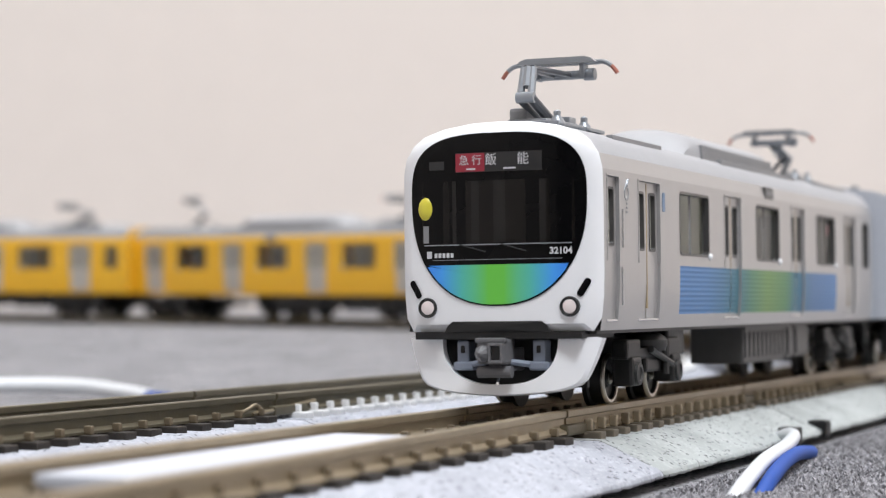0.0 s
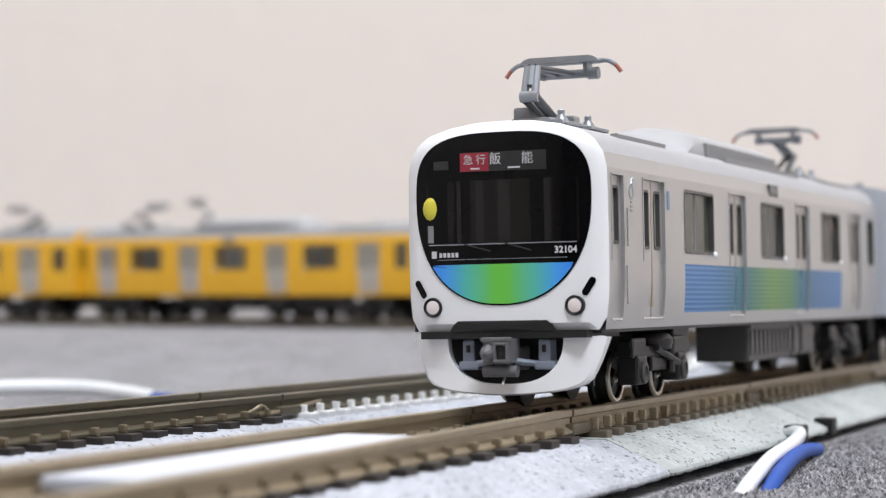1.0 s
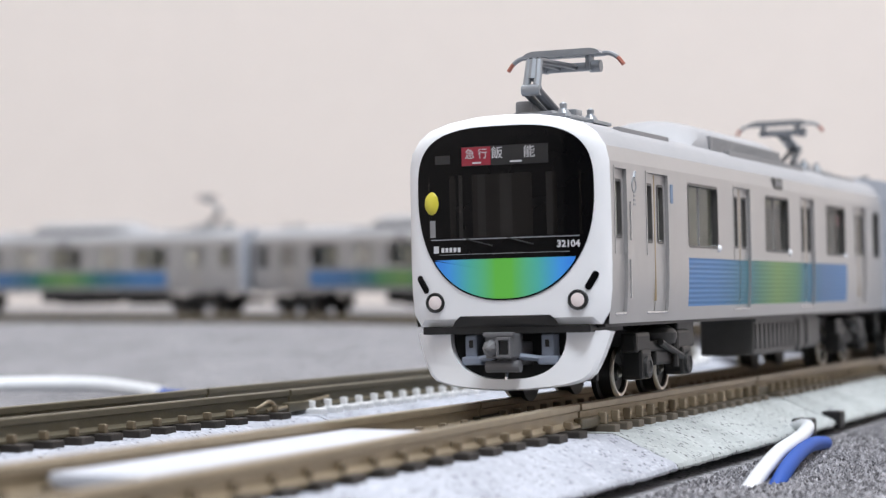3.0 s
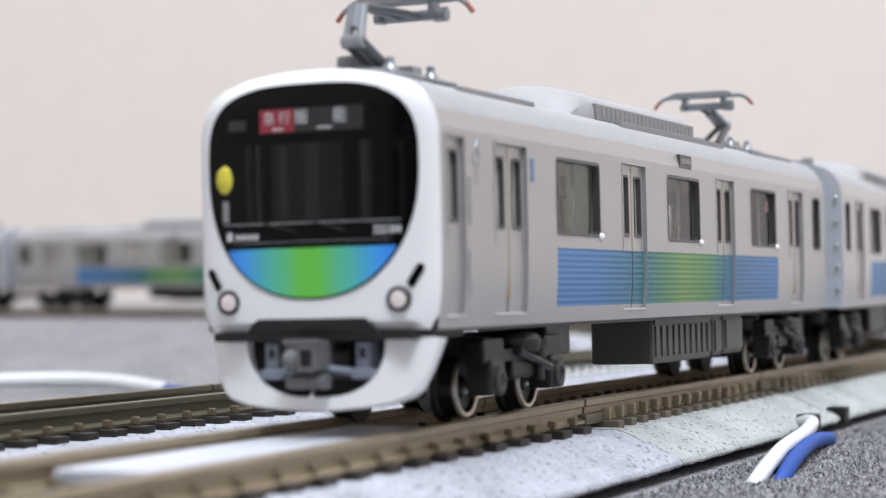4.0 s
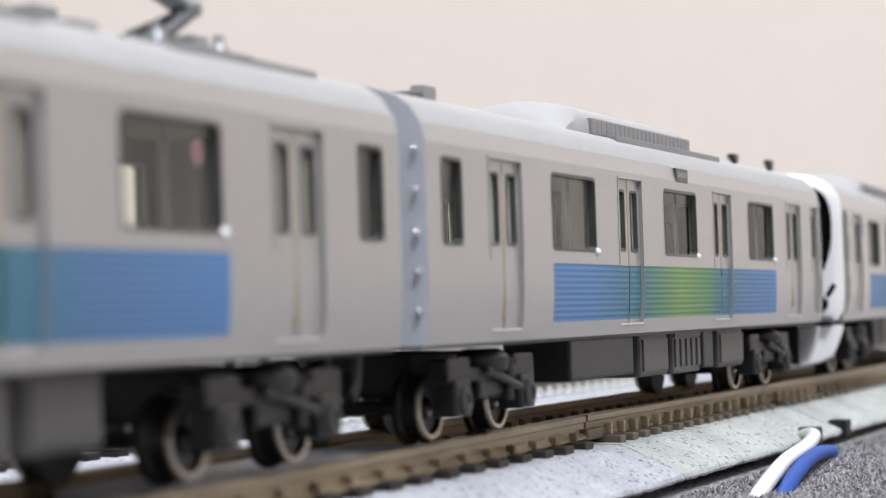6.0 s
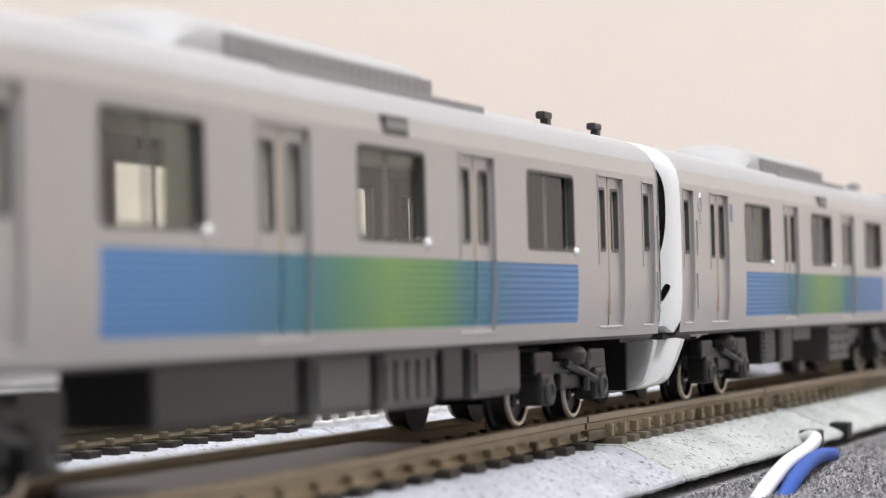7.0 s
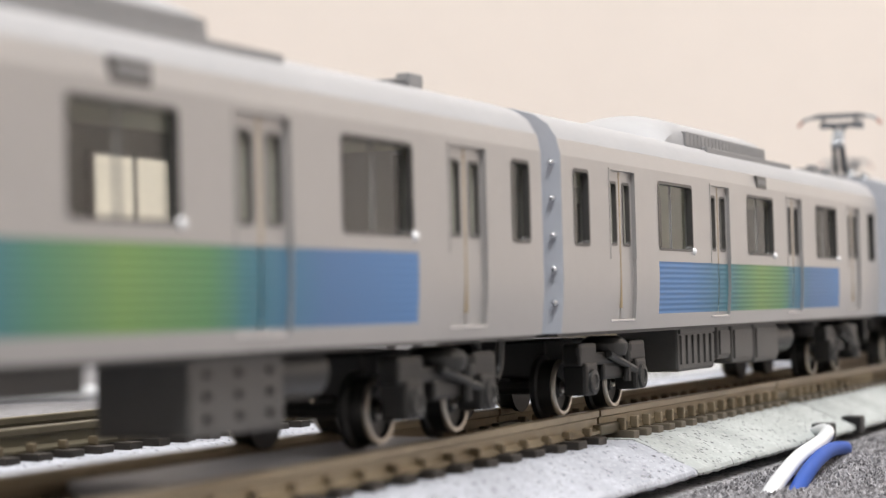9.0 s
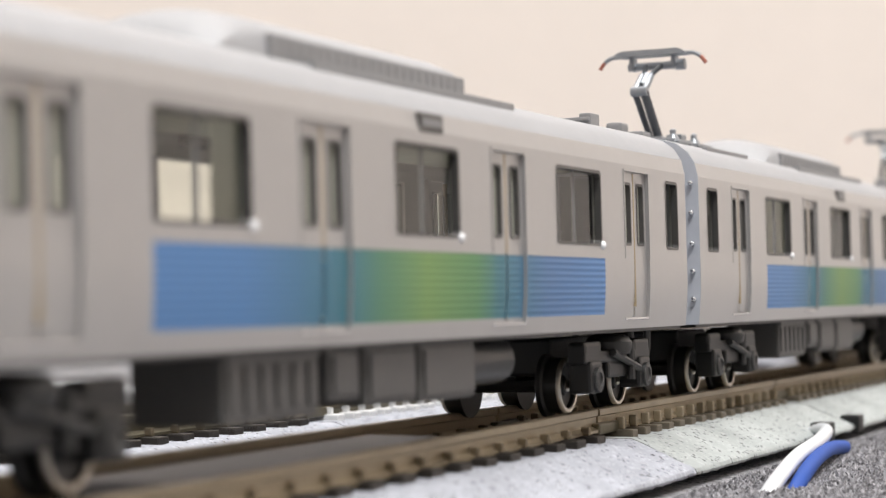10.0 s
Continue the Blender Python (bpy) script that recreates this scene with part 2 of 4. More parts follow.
def add_tube(bm, pts, r, seg=10):
    pts = [Vector(p) for p in pts]
    rings = []
    for i, p in enumerate(pts):
        d = (pts[min(i + 1, len(pts) - 1)] - pts[max(i - 1, 0)]).normalized()
        q = d.to_track_quat("Z", "Y")
        rings.append([bm.verts.new(p + q @ Vector((r * math.cos(k * 2 * math.pi / seg), r * math.sin(k * 2 * math.pi / seg), 0))) for k in range(seg)])
    for a, b in zip(rings, rings[1:]):
        for k in range(seg):
            bm.faces.new((a[k], a[(k + 1) % seg], b[(k + 1) % seg], b[k]))
    bm.faces.new(rings[0])
    bm.faces.new(rings[-1])


def add_lathe(bm, c, axis, prof, seg=20, mi=0, capped=True):
    """Turned shape round an axis through c; prof: (along, radius)."""
    c, q = Vector(c), Vector(axis).to_track_quat("Z", "Y")
    rings = []
    for h, r in prof:
        rings.append([bm.verts.new(c + q @ Vector((r * math.cos(k * 2 * math.pi / seg), r * math.sin(k * 2 * math.pi / seg), h))) for k in range(seg)])
    for a, b in zip(rings, rings[1:]):
        for k in range(seg):
            bm.faces.new((a[k], a[(k + 1) % seg], b[(k + 1) % seg], b[k])).material_index = mi
    if capped:
        bm.faces.new(rings[0]).material_index = mi
        bm.faces.new(rings[-1]).material_index = mi


def rounded(x0, x1, z0, z1, r, seg=4):
    out = []
    for cx, cz, a0 in ((x1 - r, z1 - r, 0), (x0 + r, z1 - r, 90), (x0 + r, z0 + r, 180), (x1 - r, z0 + r, 270)):
        for k in range(seg + 1):
            a = radians(a0 + 90 * k / seg)
            out.append((cx + r * math.cos(a), cz + r * math.sin(a)))
    return out


def spline(pts, steps=8):
    pts = [Vector(p) for p in pts]
    out = []
    for i in range(len(pts) - 1):
        p0, p1, p2, p3 = pts[max(i - 1, 0)], pts[i], pts[i + 1], pts[min(i + 2, len(pts) - 1)]
        for k in range(steps):
            t = k / steps
            out.append(0.5 * ((2 * p1) + (p2 - p0) * t + (2 * p0 - 5 * p1 + 4 * p2 - p3) * t * t + (3 * p1 - p0 - 3 * p2 + p3) * t ** 3))
    return out + [pts[-1]]


# ---- the room ----
def slab(name, x0, x1, y0, y1, z0, z1, mat, label):
    bm = bmesh.new()
    add_box(bm, x0 * 1000, x1 * 1000, y0 * 1000, y1 * 1000, z0 * 1000, z1 * 1000)
    return tagged(part(name, bm, mat), label, name.split("_")[0], kind="structure")


slab("wall_north", -1.7, 1.7, 1.15, 1.25, -0.03, 2.4, M_WALL, "cream papered wall behind the layout")
# added behind the camera, dark so that the black glass mirrors little
slab("wall_south", -1.7, 1.7, -3.1, -3.0, -0.03, 2.4, M_WALL_DARK, "unseen dark taupe wall added to darken reflections")
slab("wall_east", 1.7, 1.8, -3.0, 1.15, -0.03, 2.4, M_WALL, "cream papered wall")
slab("wall_west", -1.8, -1.7, -3.0, 1.15, -0.03, 2.4, M_WALL, "cream papered wall")
slab("ceiling", -1.7, 1.7, -3.0, 1.15, 2.4, 2.5, M_CEILING, "plain white ceiling")


def ground_height(x, y):
    """Carpet level in millimetres: flat by the near tracks, gently rising to the far ones."""
    v = -x * math.sin(radians(HEADING)) + y * math.cos(radians(HEADING)) - OFFSET
    k = min(max((y - 330) / 220, 0), 1)
    side = min(max((v - 70) / 40, 0), 1)
    return 8.2 * k * k * (3 - 2 * k) * side


def build_floor():
    bm = bmesh.new()
    xs = [-1700 + 40 * i for i in range(86)]
    ys = [-3000 + 100 * i for i in range(31)] + [20 + 18 * i for i in range(64)]
    grid = [[bm.verts.new((x, y, ground_height(x, y))) for x in xs] for y in ys]
    for j in range(len(ys) - 1):
        for i in range(len(xs) - 1):
            bm.faces.new((grid[j][i], grid[j][i + 1], grid[j + 1][i + 1], grid[j + 1][i]))
    return tagged(part("floor", bm, M_CARPET, smooth=True), "grey short-pile carpet under the model tracks", "floor", kind="structure")


build_floor()


# ---- tracks ----
def rail_profile():
    return [(-0.95, -2.1), (0.95, -2.1), (0.95, -1.85), (0.28, -1.55), (0.28, -0.75), (0.5, -0.6), (0.5, -0.1), (0.4, 0), (-0.4, 0), (-0.5, -0.1),
            (-0.5, -0.6), (-0.28, -0.75), (-0.28, -1.55), (-0.95, -1.85)]


def granular(bm, prof, x0, x1, step=0.7):
    """A long moulded shape with a lumpy skin, as of cast grains."""
    n, cuts = len(prof), int((x1 - x0) / step)
    rings = []
    for i in range(cuts + 1):
        x = x0 + (x1 - x0) * i / cuts
        ring = []
        for y, z in prof:
            k = noise.noise(Vector((x * 1.1, y * 1.1, z * 1.1))) * 0.13 + noise.noise(Vector((x * 0.3, y * 0.3, 7.0))) * 0.07 if z > -6 else 0.0
            ring.append(bm.verts.new((x, y + (k * 0.4 if y < 0 else -k * 0.4), z + k)))
        rings.append(ring)
    for a, b in zip(rings, rings[1:]):
        for k in range(n):
            bm.faces.new((a[k], a[(k + 1) % n], b[(k + 1) % n], b[k]))
    bm.faces.new(rings[0])
    bm.faces.new(rings[-1])


def sweep(bm, prof, stations):
    """Sweep a closed profile (y, z) through stations of place and heading."""
    rings = []
    for p, a in stations:
        rings.append([bm.verts.new((p.x - y * math.sin(a), p.y + y * math.cos(a), p.z + z)) for y, z in prof])
    n = len(prof)
    for a, b in zip(rings, rings[1:]):
        for k in range(n):
            bm.faces.new((a[k], a[(k + 1) % n], b[(k + 1) % n], b[k]))
    bm.faces.new(rings[0])
    bm.faces.new(rings[-1])


def track_section(length, m, tie_pitch, tie_mat, rail_mat, label, shoulder=14.8, tie_half=7.7, chairs=True, rails=((-5.0, 0.0), (5.0, 0.0)), bend=None, bed=M_BALLAST):
    """A length of moulded roadbed track from x = 0, rail top at z = 0."""
    root = tagged(new("track_section"), label, "track", "model track sections")
    root.matrix_world = m
    bm = bmesh.new()
    edge = [(-shoulder + 4.4, -7), (-shoulder + 4.2, -5.95), (-shoulder + 0.1, -5.95), (-shoulder, -5.7), (-shoulder + 0.15, -5.35), (-shoulder + 0.6, -5.08)]
    slope = [(-shoulder + 0.6 + (shoulder - 10.2) * k / 9, -5.08 + 2.0 * k / 9) for k in range(1, 10)] + [(-9.1, -2.85), (-8.6, -2.75)]
    edge += slope
    granular(bm, edge + [(-y, z) for y, z in edge[::-1]], 0.12, length - 0.12)
    part("roadbed", bm, bed, root, "speckled grey moulded ballast", smooth=True)
    for y0, dz in rails:
        bm = bmesh.new()
        if bend:
            by, bz = bend[0 if y0 < 0 else 1]
            stations = [(0.3, by, bz), (length - 65, by, bz), (length - 0.32, 0, 0)]
        else:
            stations = [(0.25, 0, 0), (length - 0.25, 0, 0)]
        sweep(bm, [(y + y0, z + dz) for y, z in rail_profile()], [(Vector((x, oy, oz)), 0.0) for x, oy, oz in stations])
        part("rail", bm, rail_mat, root)
        bm = bmesh.new()
        add_box(bm, -1.6, 6.4, y0 - 1.1, y0 + 1.1, -2.3, -1.3, 0.2)
        part("rail_joiner", bm, M_RAIL_DARK, root)
    bm = bmesh.new()
    add_box(bm, -0.22 * tie_pitch, 0.22 * tie_pitch, -tie_half, tie_half, -2.95, -2.1, 0.15)
    if chairs:
        for y0, dz in rails:
            for o in (-1.2, 1.2):
                add_box(bm, -0.3, 0.3, y0 + o - 0.4, y0 + o + 0.4, -2.1, -0.95 if tie_mat == M_TIE_TAN else -1.3, 0.14, 1)
    first = part("tie", bm, (tie_mat, M_TIE_WHITE if tie_mat == M_TIE_WHITE else M_CHAIR_TAN if tie_mat == M_TIE_TAN else M_CHAIR), root)
    n = int((length - 3) / tie_pitch)
    first.location.x = (length - (n - 1) * tie_pitch) / 2 * MM
    for i in range(1, n):
        o = new("tie", first.data)
        o.parent = root
        o.location.x = first.location.x + i * tie_pitch * MM
        o.rotation_euler.z = radians(random.uniform(-0.6, 0.6))
    return root


def along(u, v, z=0.0, turn=0.0):
    """A pose on the near track: u along it, v from the train's near side, z over the rail."""
    base = pose(0, 0, RAIL_TOP, 0, 0, HEADING) @ Matrix.Translation((0, OFFSET * MM, 0))
    return base @ pose(u * MM, v * MM, z * MM, 0, 0, turn)


NEAR = 9.8                   # middle of the near track from the train's near side
INNER = 48.2                 # middle of the track beside it
JOINT = 187.5
BEND = 330.0                 # here both tracks begin to turn back behind the train
RADIUS = 260.0
CANT = -1.1                  # the cars lean a little into the curve
RISE = 3.2                   # the far side lies a little higher


def build_path():
    """The near track's middle line, step by step: place in millimetres, heading, height over the near rail."""
    out = []
    a = radians(HEADING)
    x, y = -math.sin(a) * (OFFSET + NEAR) - 700 * math.cos(a), math.cos(a) * (OFFSET + NEAR) - 700 * math.sin(a)
    far, home = radians(154.0), radians(262.0)
    for k in range(3200):
        u = k - 700
        t = min(max((u - 400) / 240, 0), 1)
        out.append((x, y, a, RISE * t * t * (3 - 2 * t)))
        if u >= BEND and a < far:
            a = min(far, a + 1 / RADIUS)
        elif u >= 950 and a < home:
            a += 1 / 300
        x, y = x + math.cos(a), y + math.sin(a)
    return out


PATH = build_path()


def on_path(u, side=0.0):
    """Place in millimetres, heading and height on the loop; side: to the inner track."""
    k = min(max(u + 700, 0), len(PATH) - 2)
    i, f = int(k), k - int(k)
    p, q = PATH[i], PATH[i + 1]
    x, y, a, z = (p[n] + (q[n] - p[n]) * f for n in range(4))
    return Vector((x - side * math.sin(a), y + side * math.cos(a), z)), a


def car_pose(u, side=0.0):
    """A car stands with its two bogies on the track."""
    (p, a), (q, b) = on_path(u - 46, side), on_path(u + 46, side)
    d = q - p
    m = (p + q) / 2
    return pose(m.x * MM, m.y * MM, m.z * MM + RAIL_TOP, 0, 0, math.degrees(math.atan2(d.y, d.x))) @ pose(0, 0, 0, CANT)


def curved_track(u0, u1, side, tie_pitch, tie_mat, rail_mat, label):
    root = tagged(new("track_section"), label, "track", "model track sections")
    root.matrix_world = pose(0, 0, RAIL_TOP)
    n = int((u1 - u0) / 12)
    stations = [on_path(u0 + (u1 - u0) * k / n, side) for k in range(n + 1)]
    edge = [(-10.4, -7), (-10.6, -5.9), (-14.8, -5.9), (-14.8, -5.35), (-14.5, -5.2), (-9.6, -3.0), (-8.6, -2.75)]
    bm = bmesh.new()
    sweep(bm, edge + [(-y, z) for y, z in edge[::-1]], stations)
    part("roadbed", bm, M_BALLAST, root)
    for y0 in (-5.0, 5.0):
        bm = bmesh.new()
        sweep(bm, [(y + y0, z) for y, z in rail_profile()], stations)
        part("rail", bm, rail_mat, root)
    bm = bmesh.new()
    add_box(bm, -0.24 * tie_pitch, 0.24 * tie_pitch, -8.2, 8.2, -2.95, -2.05, 0.15)
    first = part("tie", bm, tie_mat, root)
    count = int((u1 - u0) / tie_pitch)
    for k in range(count):
        o = first if k == 0 else new("tie", first.data)
        o.parent = root
        p, a = on_path(u0 + (k + 0.5) * tie_pitch, side)
        o.location, o.rotation_euler.z = p * MM, a
    return root


track_section(250, along(JOINT - 250, NEAR), 5.3, M_TIE_DARK, M_RAIL, "brown-railed model track with dark ties on grey ballast", bend=((-0.9, -0.3), (0.4, 0.12)))
track_section(66, along(JOINT, NEAR), 3.85, M_TIE_TAN, M_RAIL, "short brown-railed model track with tan ties on grey ballast", bed=M_BALLAST_GREEN)
track_section(BEND - JOINT - 66, along(JOINT + 66, NEAR), 3.85, M_TIE_TAN, M_RAIL, "brown-railed model track with tan ties", bed=M_BALLAST_GREEN)
curved_track(BEND, 1400, 0.0, 4.9, M_TIE_TAN, M_RAIL, "brown-railed model track curving back behind the train")
track_section(260, along(204 - 260, INNER), 4.8, M_TIE_DARK, M_RAIL_DARK, "olive-brown model track with dark ties beside the train")
track_section(BEND - 204, along(204, INNER), 4.1, M_TIE_WHITE, M_RAIL_DARK, "olive-brown model track with pale concrete ties")
curved_track(BEND, 1400, INNER - NEAR, 4.9, M_TIE_WHITE, M_RAIL_DARK, "olive-brown model track curving behind the train")


# ---- cars ----
BELT = 9.8


def side_y(z):
    """Half width of the body at height z over the rail."""
    return BELT - 0.35 * max(0.0, (12.0 - z) / 4.7) ** 1.6


SECTION = [(9.8, 20.0), (9.8, 22.2), (9.5, 23.6), (8.75, 24.8), (7.6, 25.65), (5.6, 26.3), (2.8, 26.75), (0.0, 26.85)]


def roof_z(y):
    y = abs(y)
    for (y1, z1), (y0, z0) in zip(SECTION, SECTION[1:]):
        if y0 <= y <= y1:
            return z0 + (z1 - z0) * (y - y0) / (y1 - y0)
    return 26.85


def add_strip(bm, prof, x0, x1, mi=0):
    a = [bm.verts.new((x0, y, z)) for y, z in prof]
    b = [bm.verts.new((x1, y, z)) for y, z in prof]
    for k in range(len(prof) - 1):
        bm.faces.new((a[k], a[k + 1], b[k + 1], b[k])).material_index = mi


W_TOP, W_BOT, D_TOP, D_BOT = 21.15, 14.75, 21.6, 8.3
BAND_TOP, BAND_BOT, SKIRT = 13.6, 8.65, 7.3


def ring_wall(bm, outer, inner, y_out, y_in, s, mi=0):
    """A rim between two outlines in the side's plane, with depth."""
    a = [bm.verts.new((x, s * y_out, z)) for x, z in outer]
    b = [bm.verts.new((x, s * y_out, z)) for x, z in inner]
    c = [bm.verts.new((x, s * y_in, z)) for x, z in inner]
    n = len(outer)
    for k in range(n):
        j = (k + 1) % n
        bm.faces.new((a[k], a[j], b[j], b[k])).material_index = mi
        bm.faces.new((b[k], b[j], c[j], c[k])).material_index = mi


def pane(bm, outline, y, s):
    bm.faces.new([bm.verts.new((x, s * y, z)) for x, z in outline])


def body_side(bm, s, x0, x1, windows, doors, band):
    """One side wall with window openings and door recesses; band quads take material 1."""
    xs, zs = {x0, x1}, {SKIRT, 9.6, 10.6, 12.0, 14.2, 18.0, W_TOP, W_BOT, 22.2}
    for a, b in windows:
        xs |= {a, b}
    for a, b in doors:
        xs |= {a, b}
    zs |= {D_TOP, D_BOT}
    if band:
        xs |= {band[0], band[1]}
        zs |= {BAND_TOP, BAND_BOT}
    xs, zs = sorted(xs), sorted(zs)
    vs = {}

    def vert(x, z, inset=0.0):
        key = (x, z, inset)
        if key not in vs:
            vs[key] = bm.verts.new((x, s * (side_y(z) - inset), z))
        return vs[key]

    def open_at(xa, xb, za, zb):
        xm, zm = (xa + xb) / 2, (za + zb) / 2
        if any(a < xm < b for a, b in windows) and W_BOT < zm < W_TOP:
            return 1
        if any(a < xm < b for a, b in doors) and D_BOT < zm < D_TOP:
            return 2
        return 0

    for xa, xb in zip(xs, xs[1:]):
        for za, zb in zip(zs, zs[1:]):
            if open_at(xa, xb, za, zb):
                continue
            f = bm.faces.new((vert(xa, za), vert(xb, za), vert(xb, zb), vert(xa, zb)))
            if band and band[0] < (xa + xb) / 2 < band[1] and BAND_BOT < (za + zb) / 2 < BAND_TOP:
                f.material_index = 1
    cuts = [(a, b, W_BOT, W_TOP, 0.8) for a, b in windows] + [(a, b, D_BOT, D_TOP, 0.45) for a, b in doors]
    for a, b, za, zb, dp in cuts:
        row = [z for z in zs if za <= z <= zb]
        for z1, z2 in zip(row, row[1:]):
            for x in (a, b):
                bm.faces.new((vert(x, z1), vert(x, z2), vert(x, z2, dp), vert(x, z1, dp)))
        for z in (za, zb):
            bm.faces.new((vert(a, z), vert(b, z), vert(b, z, dp), vert(a, z, dp)))


def door_leafs(root, s, a, b, band, mats, crew=False):
    """A sliding door in its recess: two leaves with tall panes, seal and sill."""
    inset = 0.32
    door = new("door")
    door.parent = root
    mid = (a + b) / 2
    halves = [(a, b)] if crew else [(a, mid - 0.12), (mid + 0.12, b)]
    for xa, xb in halves:
        bm = bmesh.new()
        wa, wb, wz0, wz1 = xa + 0.75, xb - 0.75, 14.9, 20.6
        if crew:
            wz0 = 15.2
        xs = [xa, wa, wb, xb]
        zs = [D_BOT, 8.65, 10.6, 12.0, 13.6, wz0, wz1, D_TOP]
        vs = {(x, z): bm.verts.new((x, s * (side_y(z) - inset), z)) for x in xs for z in zs}
        for x1, x2 in zip(xs, xs[1:]):
            for z1, z2 in zip(zs, zs[1:]):
                if x1 == wa and z1 == wz0:
                    continue
                f = bm.faces.new((vs[x1, z1], vs[x2, z1], vs[x2, z2], vs[x1, z2]))
                if band and band[0] < (xa + xb) / 2 < band[1] and 8.65 <= z1 < 13.6:
                    f.material_index = 1
        part("leaf", bm, mats, door)
        bm = bmesh.new()
        ring_wall(bm, rounded(wa - 0.05, wb + 0.05, wz0 - 0.05, wz1 + 0.05, 0.35), rounded(wa + 0.18, wb - 0.18, wz0 + 0.18, wz1 - 0.18, 0.3), BELT - inset + 0.06, BELT - inset - 0.5, s)
        part("door_window_rim", bm, M_FRAME, door)
        bm = bmesh.new()
        pane(bm, rounded(wa, wb, wz0, wz1, 0.3), BELT - inset - 0.35, s)
        p = part("pane", bm, M_DOOR_PANE, door)
        p.visible_shadow = False
    bm = bmesh.new()
    if crew:
        add_rod(bm, (b + 0.35, s * 9.95, 9.6), (b + 0.35, s * 9.95, 13.2), 0.1, 6)
        add_rod(bm, (b + 0.35, s * 10.05, 15.0), (b + 0.35, s * 10.05, 18.6), 0.1, 6)
        part("handrail", bm, M_CHROME, door)
    else:
        y0, y1 = sorted((s * 9.15, s * 9.5))
        add_box(bm, mid - 0.16, mid + 0.16, y0, y1, 13.7 if band and band[0] < mid < band[1] else D_BOT + 1.0, D_TOP - 0.1)
        part("door_seal", bm, M_TAN, door)
    bm = bmesh.new()
    y0, y1 = sorted((s * 9.1, s * 9.62))
    add_box(bm, a + 0.15, b - 0.15, y0, y1, D_BOT - 0.22, D_BOT, 0.05)
    part("door_sill", bm, M_CHROME, door)
    bm = bmesh.new()
    y0, y1 = sorted((s * 9.4, s * 9.86))
    for xx in (a - 0.04, b + 0.04):
        add_box(bm, xx - 0.1, xx + 0.1, y0, y1, 13.7, D_TOP + 0.1)
    add_box(bm, a - 0.1, b + 0.1, y0, y1, D_TOP, D_TOP + 0.18)
    part("door_frame", bm, mats[0], door)


def car_windows(root, s, windows, end_windows):
    for k, (a, b) in enumerate(windows + end_windows):
        win = new("window")
        win.parent = root
        bm = bmesh.new()
        ring_wall(bm, rounded(a - 0.12, b + 0.12, W_BOT - 0.12, W_TOP + 0.12, 0.5), rounded(a + 0.12, b - 0.12, W_BOT + 0.12, W_TOP - 0.16, 0.45), BELT + 0.03, BELT - 0.6, s)
        part("window_frame", bm, M_FRAME, win)
        bm = bmesh.new()
        pane(bm, rounded(a + 0.1, b - 0.1, W_BOT + 0.1, W_TOP - 0.1, 0.4), BELT - 0.5, s)
        p = part("pane", bm, M_PANE, win)
        p.visible_shadow = False
        if k < len(windows):
            # white bead put in for the highlight on the rim's lower corner
            bm = bmesh.new()
            bmesh.ops.create_icosphere(bm, subdivisions=2, radius=0.42, matrix=Matrix.Translation((b + 0.12, s * 9.75, W_BOT - 0.05)))
            part("corner_glint", bm, M_WHITE, win, smooth=True)
            bm = bmesh.new()
            mid = (a + b) / 2
            y0, y1 = sorted((s * 9.1, s * 9.35))
            add_box(bm, mid - 0.06, mid + 0.06, y0, y1, W_BOT, W_TOP)
            part("mullion", bm, M_VENT, win)


def wheelset(root, x):
    ws = new("wheelset")
    ws.parent = root
    for s in (-1, 1):
        bm = bmesh.new()
        add_lathe(bm, (x, s * 3.6, 2.45), (0, s, 0), [(0, 0.5), (0, 2.85), (0.45, 2.82), (0.6, 2.47), (2.1, 2.42), (2.05, 2.1), (1.7, 1.95), (1.6, 0.95), (1.9, 0.8), (2.0, 0.45)], 28)
        part("wheel", bm, M_AXLE_DARK, ws, smooth=True)
        bm = bmesh.new()
        add_lathe(bm, (x, s * 3.6, 2.45), (0, s, 0), [(2.0, 2.08), (2.16, 2.1), (2.2, 2.36), (2.1, 2.44), (1.8, 2.46)], 28, capped=False)
        part("tyre_rim", bm, M_WHEEL, ws, "bright nickel tyre rim", smooth=True)
        bm = bmesh.new()
        add_lathe(bm, (x, s * 3.6, 2.45), (0, s, 0), [(1.8, 0.6), (2.1, 0.55), (2.3, 0.3), (2.35, 0.1)], 14)
        part("hub", bm, M_WHEEL, ws, "bright nickel hub", smooth=True)
    bm = bmesh.new()
    add_rod(bm, (x, -4, 2.45), (x, 4, 2.45), 0.6, 8)
    part("axle", bm, M_AXLE_DARK, ws)


